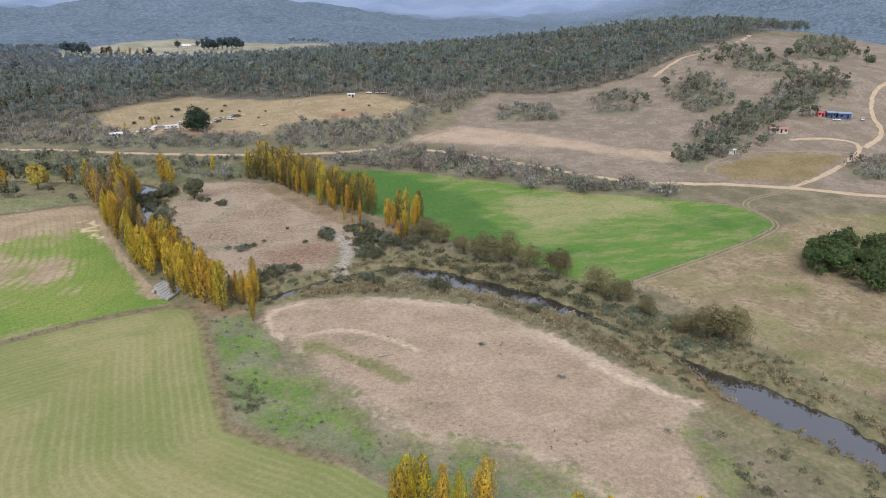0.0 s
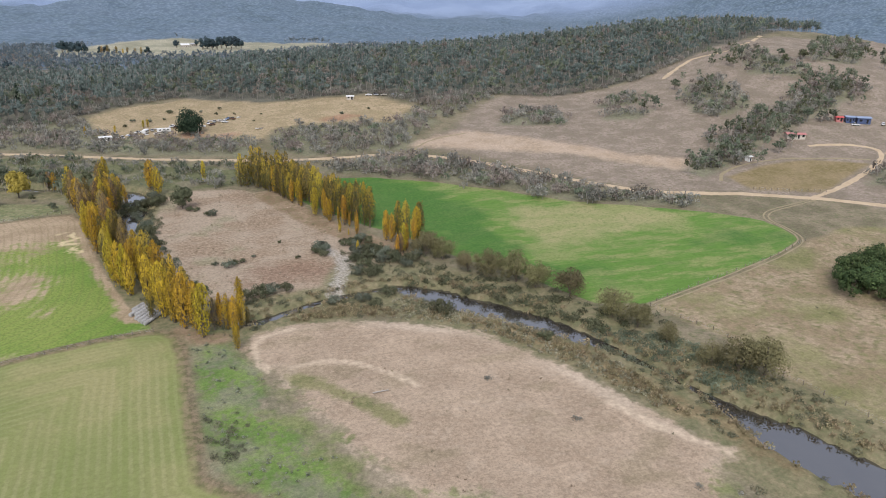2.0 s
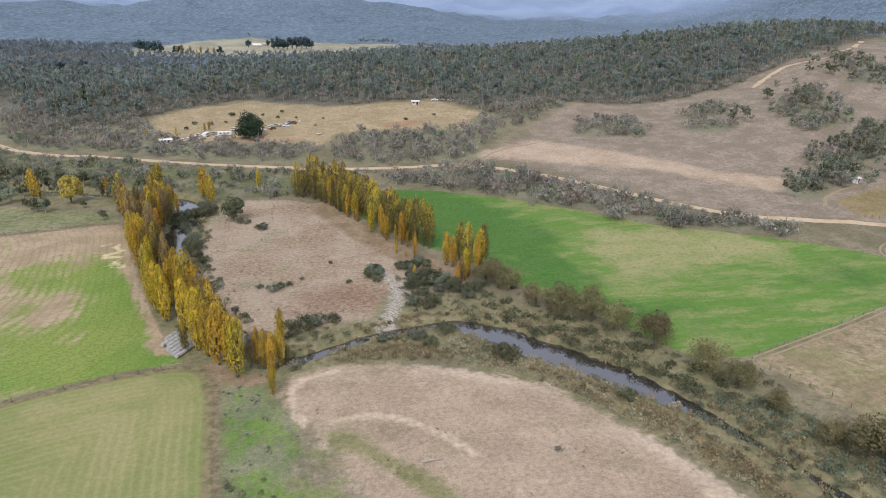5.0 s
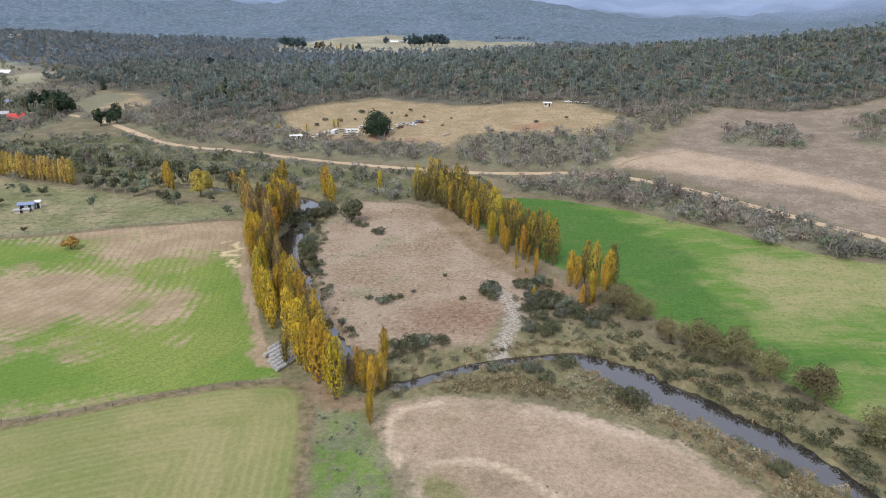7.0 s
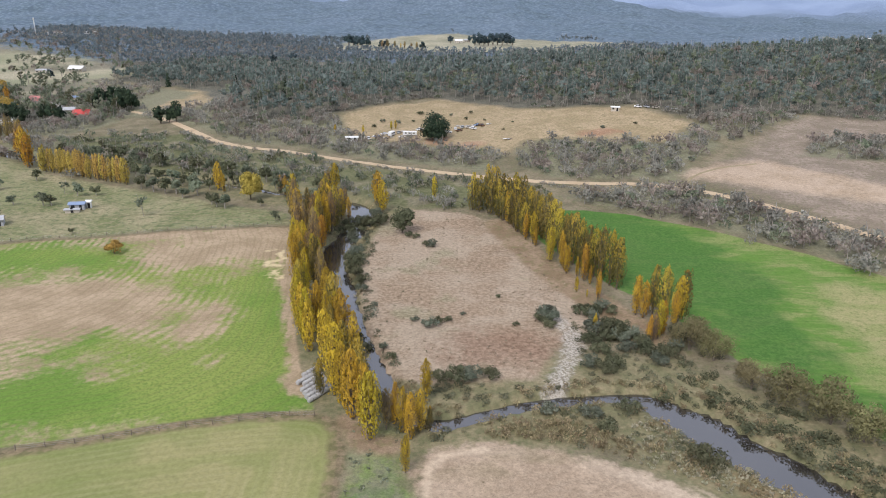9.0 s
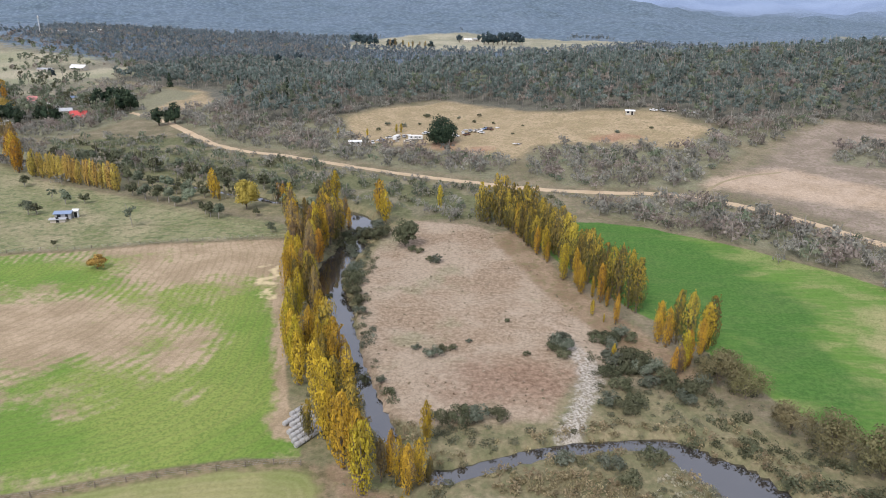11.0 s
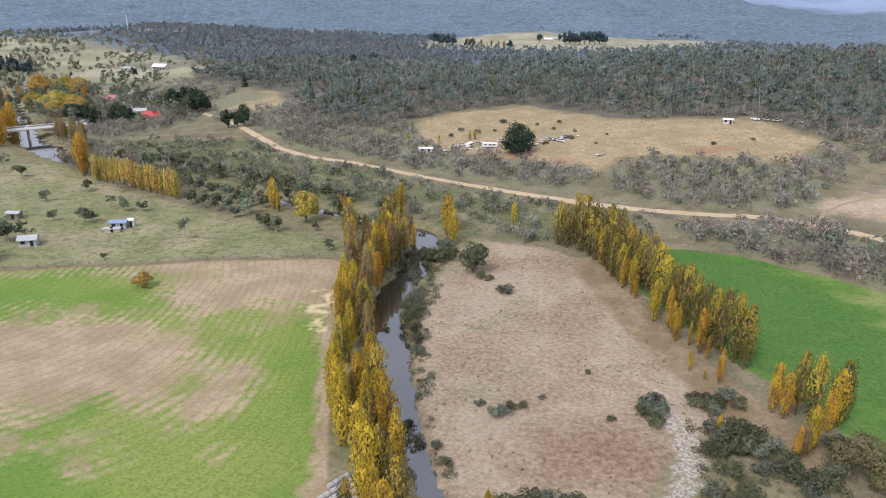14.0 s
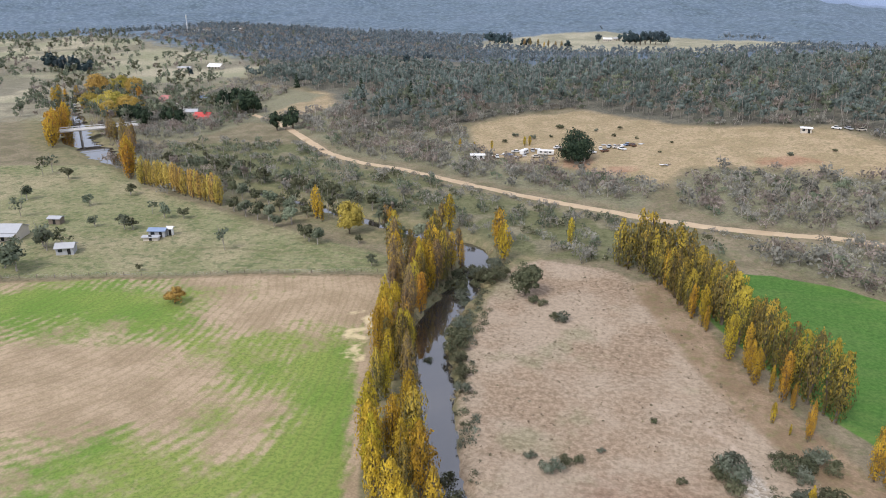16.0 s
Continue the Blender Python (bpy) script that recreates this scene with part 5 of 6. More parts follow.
for k, (x, y, s) in enumerate(((-6.6, 148.1, 0.9), (-4, 151, 0.6), (0.6, 121.5, 1.2), (4, 122, 1.1), (8, 122.5, 1.0), (-3, 121, 1.0), (24.3, 153.4, 1.3), (25, 149.5, 0.9), (34.6, 157.6, 0.9), (37, 156, 0.9), (34.2, 141.6, 1.1), (38, 143, 1.0), (41.1, 142.8, 1.1), (45.8, 139.6, 1.2), (36, 136, 1.1), (32.1, 130, 1.0), (35, 127, 1.1),
                                  (57.6, 147, 1.0), (48, 131, 1.0), (-17, 219.5, 0.7), (-14.7, 218.5, 0.6), (-8.7, 209.7, 0.9), (-11, 211, 0.6), (-14.8, 130.3, 0.6), (-10.7, 151, 0.5), (-33.0, 193.3, 1.3), (-32.4, 188, 1.2), (-33.2, 199, 1.2), (-31, 183, 1.0), (-28.8, 177, 0.9), (-27.5, 170, 0.8), (-24, 142.6, 0.9), (-22, 138, 1.0), (-17.2, 135, 0.6),
                                  (-38.2, 184, 0.7), (47.5, 94.1, 1.35), (28.2, 108, 1.0), (36.7, 110.4, 1.0), (67.2, 69.5, 0.9), (-36, 238, 1.6), (-33, 234, 1.5), (-39, 241, 1.2), (-31, 240, 1.4), (-35, 232, 1.0), (-40, 227, 1.6), (-38, 222, 1.2), (-37, 239, 1.3), (-30, 230, 1.3), (-36.5, 218, 1.0), (-29, 235, 1.2), (-42, 236, 1.2), (20, 109, 0.9), (31, 104, 0.9), (-2, 152, 0.5), (2, 156, 0.35), (12, 168, 0.35), (16, 150, 0.4), (40.7, 161.5, 1.1), (37.5, 159, 1.0), (43, 159.5, 0.8), (36, 147, 1.3), (39.2, 144.6, 1.4), (42.5, 147, 1.3), (45, 144, 1.2), (40, 149.5, 1.2), (33.9, 160.6, 0.7), (24.6, 156, 1.1), (22.8, 153, 0.8), (58, 144, 1.2), (54, 138, 1.1), (51, 135, 1.2), (47, 136.5, 1.0), (42, 137, 1.0), (38, 131, 0.9))):
    tree("river_bush", x, y, bush_meshes[k % 6], (BARK, BUSH), "dense dark shrub on the river flat", "bush", "river shrubs", scale=s)
gum_meshes = [[mesh_of(n, *s, [m]) for n, s, m in zip(("trunk", "crown"), crown_tree(370 + k, 6.4, 3.3, 13, 50, 0.34, 0.2, 0.2), (PALE_BARK, BUSH if k % 2 else GREEN_SCRUB))] for k in range(4)]
for k, (x, y, s) in enumerate(((-171, 204, 1.7), (-176, 205, 1.5), (-175, 221, 1.2), (-179, 224, 1.0), (-159, 261.6, 1.0), (-152, 263, 0.75), (-165, 246.5, 0.95), (-162, 247, 0.8), (-177, 246.4, 0.7), (-136, 213.4, 0.4), (-69.3, 235.2, 0.65), (-97, 251, 1.0), (-93, 249, 1.0), (-100, 254, 0.9), (-131, 271, 1.1), (-125, 269, 1.2), (-120, 268, 1.1), (-138, 275, 1.0), (-110, 266, 1.1), (-80, 253, 0.6),
                                  (-115, 262, 0.8), (-186, 231, 0.6), (-196, 268, 0.8), (-190, 285, 0.9), (-225, 268, 1.0), (-232, 300, 1.0), (-60, 262, 1.0), (-66, 258, 0.9), (443, 292, 1.6), (400, 322, 1.3), (415, 330, 1.2), (-150, 296, 1.1), (-143, 291, 1.2), (-136, 289, 1.0), (-128, 284, 1.2), (-122, 281, 1.0), (-115, 277, 1.2), (-108, 275, 0.9), (-70, 262, 1.1), (-146, 317, 1.2), (-134, 314, 1.3), (-126, 309, 1.2), (-118, 305, 1.1), (-108, 300, 1.3), (-98, 296, 1.2), (-88, 292, 1.1), (-80, 287, 1.2), (-62, 279, 1.0), (-160, 322, 1.3), (-172, 326, 1.2), (-185, 330, 1.2), (-205, 336, 1.2), (-203, 322, 1.1), (418, 310, 1.1), (392, 335, 1.0), (380, 318, 1.2), (372, 330, 1.0), (352, 340, 1.1), (300, 330, 1.2), (310, 318, 1.0), (430, 305, 1.2))):
    tree("paddock_gum", x, y, gum_meshes[k % 4], (PALE_BARK, BUSH), "small dark gum tree in pale grass", "tree", "paddock gums", scale=s)

# ---- undergrowth and grasses ----
bush_forms = [bush_form(400 + k, 85, 0.15) for k in range(6)]
tuft_forms = [[(*cards(np.random.default_rng(420 + k).uniform((-0.35, -0.35, 0.05), (0.35, 0.35, 0.4), (9, 3)), 0.2, r=np.random.default_rng(420 + k)), 0)] for k in range(6)]
reed_forms = [[(*cards(np.random.default_rng(430 + k).uniform((-0.7, -0.7, 0.2), (0.7, 0.7, 1.1), (26, 3)), 0.22, r=np.random.default_rng(430 + k)), 0)] for k in range(5)]
patchy = lambda x, y, size, seed, above: rolling(x, y, size, seed) + 0.35 * rolling(x, y, size / 4, seed + 1) > above
strew("tussocks", np.concatenate([scatter(ISLE, 2.2, lambda x, y: patchy(x, y, 22, 20, 0.15)), scatter(SAND, 2.6, lambda x, y: patchy(x, y, 26, 22, 0.6))]), tuft_forms, [TUSSOCK], "dry brown and pale grass tussocks on the flats", "grass", 0.3, 0.85, 0.03)
strew("flat_shrublets", np.concatenate([scatter(ISLE, 4.2, lambda x, y: (inside_distance(x, y, ISLE) < 9 + 6 * rolling(x, y, 30, 61)) & patchy(x, y, 16, 58, 0.1)), scatter(ISLE, 9.0), scatter(SAND, 24.0), scatter(RIGHT, 8.0, lambda x, y: patchy(x, y, 30, 62, 0.0) & (y < 110))]), bush_forms, [LOW_BUSH], "small dark shrubs dotted over the dry flats", "shrubs", 0.12, 0.42)
BANK = [(-62, 262), (-30, 262), (-24, 235), (-26, 200), (-24, 160), (-16, 124), (0, 121), (28, 125), (50, 140), (62, 140), (72, 122), (90, 92), (104, 76), (108, 50), (114, 20), (118, -20), (120, -60), (80, -60), (66, -10), (82, 16), (76, 40), (60, 70), (48, 88), (30, 95), (4, 101), (-12, 94), (-30, 118), (-46, 165), (-52, 200), (-56, 235)]
not_flat = lambda x, y: (inside_distance(x, y, SAND) < -0.5) & (inside_distance(x, y, ISLE) < -0.5) & (inside_distance(x, y, GREEN) < -1)
strew("bank_shrubs", scatter(BANK, 2.5, lambda x, y: not_flat(x, y) & (river_at(x, y) > 0.3) & patchy(x, y, 17, 24, 0.12)), bush_forms, [LOW_BUSH], "low grey-green shrubs crowding the river banks", "shrubs", 0.35, 1.25)
RIGHT_BANK = [(50, 118), (57, 108), (63, 100), (69, 90), (73, 82), (78, 74), (84, 68), (94, 70), (90, 82), (85, 92), (79, 101), (71, 111), (63, 125), (54, 131)]
strew("dense_bank_shrubs", scatter(RIGHT_BANK, 1.7, lambda x, y: (river_at(x, y) > 0.4) & patchy(x, y, 12, 48, 0.0) & (inside_distance(x, y, GREEN) < -1), ragged=2.0), bush_forms, [BUSH], "dense dark shrubs under the willows on the bank", "shrubs", 0.5, 1.7)
LEFT_BANK = [(33, 94), (46, 87.5), (55, 77), (62, 64.5), (68, 53), (72, 41), (75, 31), (80, 34), (78, 52), (72, 66), (66, 77), (60, 90), (53, 100), (44, 110), (36, 108), (34, 100)]
strew("bank_grass", scatter(LEFT_BANK, 0.95, lambda x, y: (river_at(x, y) > 0) & (inside_distance(x, y, SAND) < 0.6) & patchy(x, y, 9, 34, -0.45), ragged=1.0), tuft_forms, [PALE_GRASS], "pale rank grass along the sandy bank", "grass", 0.6, 1.5, 0.03)
strew("flat_shrubs", np.concatenate([scatter([(30, 150), (34, 160), (40, 158), (48, 144), (56, 140), (58, 130), (50, 122), (36, 121), (30, 128)], 2.1, lambda x, y: (river_at(x, y) > 0.8) & patchy(x, y, 13, 36, 0.0)),
                                     scatter([(-10, 122), (14, 124), (22, 121), (14, 116), (0, 112), (-8, 113)], 2.0, lambda x, y: (river_at(x, y) > 0.6) & patchy(x, y, 11, 37, 0.05)), scatter([(-17, 42), (-18, 62), (-12, 66), (-9, 54), (-10, 42)], 2.0, lambda x, y: patchy(x, y, 10, 38, -0.1)),
                                     scatter([(18, 110), (30, 112), (42, 108), (50, 98), (44, 92), (34, 98)], 2.4, lambda x, y: (river_at(x, y) > 0.6) & patchy(x, y, 12, 39, 0.0))]),
      bush_forms, [LOW_BUSH], "grey-green shrubs in loose clumps on the flat", "shrubs", 0.5, 1.25)
strew("bank_thicket", scatter([(76, 68), (84, 72), (100, 60), (108, 42), (104, 30), (96, 32), (90, 36), (84, 46)], 1.7, lambda x, y: (river_at(x, y) > -0.4) & patchy(x, y, 14, 46, -0.5)), bush_forms, [GREEN_SCRUB], "leafless grey thicket choking the narrow stream", "shrubs", 0.6, 1.6)
strew("reeds", np.concatenate([scatter(BANK, 1.5, lambda x, y: not_flat(x, y) & (river_at(x, y) > -0.2) & (river_at(x, y) < 3.5) & patchy(x, y, 14, 26, -0.1)),
                               scatter([(4, 100.5), (20, 98.8), (34, 95), (36, 99), (26, 107), (14, 106)], 1.15, lambda x, y: river_at(x, y) > 0.5),
                               scatter([(58, 80), (64, 72), (72, 58), (74, 44), (78, 30), (81, 24), (80, 40), (77, 58), (70, 70)], 1.5, lambda x, y: (river_at(x, y) > 0.5) & (inside_distance(x, y, SAND) < 0))]),
      reed_forms, [REED], "straw-coloured reeds and rank grass at the water", "reeds", 0.6, 1.2, 0.05)
EAST_BANK = [(-34, 200), (-33, 190), (-30, 176), (-26, 160), (-22.5, 145), (-17, 130), (-14, 128), (-19, 146), (-22.5, 160), (-25.5, 176), (-27.5, 190), (-28.5, 206), (-31, 225), (-35, 228)]
strew("east_bank_shrubs", scatter(EAST_BANK, 1.6, lambda x, y: (river_at(x, y) > 0.3) & patchy(x, y, 10, 52, -0.25), ragged=1.2), [[(v, f, k % 3 == 0) for v, f, _ in form] for k, form in enumerate(bush_forms)], [LOW_BUSH, SILVER], "dark and silver-green shrubs lining the channel bank", "shrubs", 0.4, 1.3)
strew("bank_straw", np.concatenate([scatter([(33, 96), (46, 89), (55, 78.5), (62, 66), (68, 54), (72, 42), (75, 33), (80, 34), (78, 52), (72, 66), (66, 74), (58, 84), (50, 94), (42, 106), (36, 106)], 1.1, lambda x, y: (river_at(x, y) > 0.2) & (inside_distance(x, y, SAND) < 1.5) & patchy(x, y, 12, 64, 0.15)),
                                    scatter([(48, 121), (54, 114), (61, 106), (68, 98), (74, 89), (79, 83), (82, 86), (76, 96), (68, 108), (60, 118), (54, 126)], 1.3, lambda x, y: (river_at(x, y) > 0.1) & patchy(x, y, 11, 66, 0.1)),
                                    scatter([(78, 66), (90, 66), (104, 44), (108, 28), (110, 10), (112, -20), (108, -22), (106, 0), (103, 20), (96, 30), (88, 44)], 1.5, lambda x, y: (river_at(x, y) > 0.2) & patchy(x, y, 13, 68, 0.0))]), reed_forms, [REED, ], "dry straw-coloured grass on the river banks", "grass", 0.5, 1.0, 0.05)
strew("waterside_bushes", [p for p in along_line([(46, 119.5), (52.5, 113), (60, 105.8), (67, 97.5), (72.5, 90), (77.5, 83.5), (82.5, 76), (85.5, 68)], 1.5, 1.0) if river_at(np.array([p[0]]), np.array([p[1]]))[0] > 0.2], bush_forms, [BUSH], "dark overhanging bushes at the water's edge", "shrubs", 0.9, 1.9)
strew("river_gums", scatter([(-205, 340), (-150, 322), (-108, 306), (-72, 288), (-60, 276), (-72, 262), (-105, 276), (-140, 292), (-196, 310)], 5.2, lambda x, y: (river_at(x, y) > 1.5) & (inside_distance(x, y, MEADOW) < 3) & patchy(x, y, 24, 56, -0.25)), gum_mix, [BUSH, PALE_BARK, GREEN_SCRUB, BROWN_SCRUB], "dark gums lining the far river reach", "trees", 0.45, 0.8)
strew("weeds", scatter(LUSH, 1.9, lambda x, y: patchy(x, y, 16, 28, 0.3)), tuft_forms, [THISTLE], "grey-green thistles in the lush strip", "weeds", 0.5, 1.3, 0.03)
edge_spots = along_line(FOREST[2:18], 2.6, 4.0)
strew("forest_edge", [p for p in edge_spots if forest_keep(np.array([p[0]]), np.array([p[1]]))[0]], scrub_tree_forms, [SCRUB, PALE_BARK, GREEN_SCRUB, BROWN_SCRUB], "grey shrubs along the foot of the forest", "scrub", 0.7, 1.3)
strew("road_shrubs", [p for p in along_line([(x, y - 6) for x, y in ROAD[2:15]], 3.0, 3.5)], bush_forms, [SCRUB], "low grey shrubs below the road", "shrubs", 0.8, 1.9)
strew("valley_trees", np.concatenate([scatter(VALLEY, 10.5, lambda x, y: patchy(x, y, 90, 30, 0.0) & (rolling(x, y, 300, 31) > -0.5)), scatter([(-380, 560), (-250, 520), (-225, 440), (-300, 415), (-420, 480)], 7.0, lambda x, y: patchy(x, y, 50, 32, -0.3) & (river_at(x, y) > 3)),
                                      scatter(MEADOW, 30, lambda x, y: patchy(x, y, 60, 33, 0.35))]), gum_mix, [GREEN_SCRUB, PALE_BARK, BUSH, BROWN_SCRUB], "dark trees scattered among paddocks and houses", "trees", 0.6, 1.1)

CREEK = [(203.3, 192.6), (220.3, 209.3), (245.9, 222.0), (266.1, 237.7), (294.7, 248.6), (327.6, 262.5), (359.8, 283.1), (387.0, 287.3), (398.0, 268.2), (358.8, 240), (330.4, 234), (303.7, 227.0), (279.1, 210), (264.4, 201), (241.9, 193), (230.0, 198), (210.4, 186)]
HILL_CLUMPS = ([(319.5, 339.7), (329.9, 332.4), (317.8, 306.0), (306.4, 264.5), (291.4, 254.0), (277.8, 271.6), (298.8, 310.6)], [(363.5, 379.9), (393.0, 391.8), (391.2, 377.2), (367.2, 307.8), (357.4, 305.3), (346.4, 313.5), (343.0, 349.0)],
               [(347.6, 291.7), (373.6, 307.6), (381.3, 295.9), (357.9, 267.1), (343.0, 269.9)], [(410.9, 331.0), (513.5, 412.2), (534.5, 407.4), (522.2, 373.9), (483.0, 326.7), (411.5, 296.8), (397.2, 309.6)],
               [(261.6, 331.8), (276.9, 308.8), (264.4, 290.3), (247.8, 284.8), (242.0, 303.1)])
strew("creek_trees", scatter(CREEK, 4.3, lambda x, y: patchy(x, y, 34, 70, -0.35), ragged=7.0), gum_mix, [GREEN_SCRUB, PALE_BARK, BUSH, BROWN_SCRUB], "dark gums and wattles crowding the dry creek", "trees", 0.45, 0.85)
strew("hill_trees", np.concatenate([scatter(ring, 6.5, lambda x, y: patchy(x, y, 30, 54, -0.3), ragged=6.0) for ring in HILL_CLUMPS]), gum_mix, [GREEN_SCRUB, PALE_BARK, BUSH, BROWN_SCRUB], "dark gums in clumps on the grassy hill", "trees", 0.45, 0.8)

# ---- buildings ----
WHITE = plain("white_tin", (0.72, 0.72, 0.7), 0.5, 0.4, 0.12, 0.6)
CREAM = plain("cream_weatherboard", (0.55, 0.5, 0.42), 0.7, 0.3, 0.15)
BRICK = plain("brown_brick", (0.3, 0.17, 0.12), 0.85, 0.2, 0.3)
RED_ROOF = plain("red_tin_roof", (0.55, 0.07, 0.06), 0.5, 0.4, 0.2)
PINK_ROOF = plain("faded_red_roof", (0.5, 0.2, 0.18), 0.6, 0.3, 0.25)
BLUE = plain("blue_steel", (0.07, 0.1, 0.2), 0.5, 0.4, 0.2)
BLUE_ROOF = plain("blue_grey_roof", (0.22, 0.29, 0.42), 0.45, 0.4, 0.15)
GREY_ROOF = plain("grey_tin_roof", (0.42, 0.43, 0.44), 0.5, 0.4, 0.2)
GLASS = plain("dark_glass", (0.02, 0.025, 0.03), 0.08, 0.6, 0.2)
DARK = plain("dark_opening", (0.03, 0.03, 0.03), 0.8, 0.2, 0.3)
CONCRETE = plain("pale_concrete", (0.5, 0.48, 0.44), 0.85, 0.2, 0.2)
TYRE = plain("tyre_rubber", (0.02, 0.02, 0.02), 0.9, 0.2, 0.3)
WRAP = plain("pale_bale_wrap", (0.5, 0.49, 0.47), 0.55, 0.3, 0.5, 1.3)
TIMBER = plain("grey_timber", (0.24, 0.2, 0.16), 0.9, 0.1, 0.35)
RUST = plain("rusty_scrap", (0.2, 0.11, 0.07), 0.9, 0.2, 0.4)


def house(name, x, y, turn, w, d, h, wall_mat, roof_mat, label, category="house", rise=0.35, openings=3, veranda=False):
    """A gabled building along its own x, with door, windows and eaves."""
    root = thing(name, x, y, label, category)
    bm = bmesh.new()
    box(bm, 0, 0, -0.6, w, d, h + 0.6)
    part_bm("wall", bm, wall_mat, root)
    bm = bmesh.new()
    e = 0.45
    top = h + rise * d / 2
    prism(bm, [(-d / 2 - e, h - 0.12), (0, top), (d / 2 + e, h - 0.12), (d / 2 + e, h + 0.06), (0, top + 0.2), (-d / 2 - e, h + 0.06)], -w / 2 - e, w / 2 + e)
    part_bm("roof", bm, roof_mat, root)
    bm = bmesh.new()
    for s in (-1, 1):
        prism(bm, [(-d / 2 + 0.02, h - 0.02), (d / 2 - 0.02, h - 0.02), (0, top - 0.03)], s * w / 2 - 0.06, s * w / 2 + 0.003)
    part_bm("gable", bm, wall_mat, root)
    for s in (-1, 1):
        for k in range(openings):
            cx = w * ((k + 0.5) / openings - 0.5)
            bm = bmesh.new()
            if k == openings // 2 and s < 0:
                box(bm, cx, s * (d / 2 + 0.02), 0.05, 1.0, 0.06, 2.05, 0.01)
                part_bm("door", bm, DARK, root)
            else:
                box(bm, cx, s * (d / 2 + 0.02), 0.95, min(1.5, w / openings * 0.5), 0.06, min(1.2, h - 1.2), 0.01)
                part_bm("window", bm, GLASS, root)
    if veranda:
        bm = bmesh.new()
        prism(bm, [(-d / 2 - 2.4, h - 0.75), (-d / 2 - 0.2, h - 0.25), (-d / 2 - 0.2, h - 0.17), (-d / 2 - 2.4, h - 0.67)], -w / 2, w / 2)
        part_bm("veranda_roof", bm, roof_mat, root)
        for k in range(4):
            bm = bmesh.new()
            box(bm, w * (k / 3 - 0.5) * 0.96, -d / 2 - 2.25, -0.4, 0.12, 0.12, h - 0.3)
            part_bm("post", bm, wall_mat, root)
    root.matrix_basis = pose(x, y, z_at(x, y), 0, 0, turn)
    return root


def car(x, y, turn, paint, label, long_=4.3, z_turn=0.0):
    root = thing("old_car", x, y, label, "car", "old cars in the yard")
    bm = bmesh.new()
    w = 0.82
    prism(bm, [(-w, 0.35), (w, 0.35), (w, 0.85), (w - 0.06, 0.95), (-w + 0.06, 0.95), (-w, 0.85)], -long_ / 2, long_ / 2)
    part_bm("body", bm, paint, root)
    bm = bmesh.new()
    a = [bm.verts.new(v) for v in ((-1.3, -0.76, 0.95), (1.1, -0.76, 0.95), (1.1, 0.76, 0.95), (-1.3, 0.76, 0.95))]
    b = [bm.verts.new(v) for v in ((-0.9, -0.62, 1.42), (0.5, -0.62, 1.42), (0.5, 0.62, 1.42), (-0.9, 0.62, 1.42))]
    for k in range(4):
        bm.faces.new((a[k], a[(k + 1) % 4], b[(k + 1) % 4], b[k]))
    bm.faces.new(b)
    part_bm("cabin", bm, GLASS, root)
    bm = bmesh.new()
    box(bm, -0.2, 0, 1.40, 1.5, 1.3, 0.06, 0.02)
    part_bm("roof", bm, paint, root)
    for sx in (-1, 1):
        for sy in (-1, 1):
            bm = bmesh.new()
            bmesh.ops.create_cone(bm, cap_ends=True, segments=12, radius1=0.32, radius2=0.32, depth=0.2, matrix=Matrix.Translation((sx * long_ * 0.31, sy * 0.78, 0.32)) @ Matrix.Rotation(math.pi / 2, 4, "X"))
            part_bm("wheel", bm, TYRE, root)
    root.matrix_basis = pose(x, y, z_at(x, y), 0, 0, turn)
    return root


def caravan(x, y, turn, label, long_=6.6):
    root = thing("caravan", x, y, label, "caravan")
    bm = bmesh.new()
    box(bm, 0, 0, 0.5, long_, 2.3, 2.2, 0.22)
    part_bm("body", bm, WHITE, root)
    for s in (-1, 1):
        for k in range(3):
            bm = bmesh.new()
            box(bm, (k - 1) * long_ * 0.28, s * 1.15, 1.5, 1.1, 0.05, 0.65, 0.01)
            part_bm("window", bm, GLASS, root)
    bm = bmesh.new()
    box(bm, long_ * 0.12, -1.16, 0.65, 0.75, 0.05, 1.75, 0.01)
    part_bm("door", bm, GREY_ROOF, root)
    for s in (-1, 1):
        bm = bmesh.new()
        bmesh.ops.create_cone(bm, cap_ends=True, segments=12, radius1=0.34, radius2=0.34, depth=0.22, matrix=Matrix.Translation((-0.3, s * 1.05, 0.34)) @ Matrix.Rotation(math.pi / 2, 4, "X"))
        part_bm("wheel", bm, TYRE, root)
    bm = bmesh.new()
    box(bm, long_ / 2 + 0.5, 0, 0.45, 1.2, 0.12, 0.12)
    part_bm("drawbar", bm, RUST, root)
    root.matrix_basis = pose(x, y, z_at(x, y), 0, 0, turn)
    return root


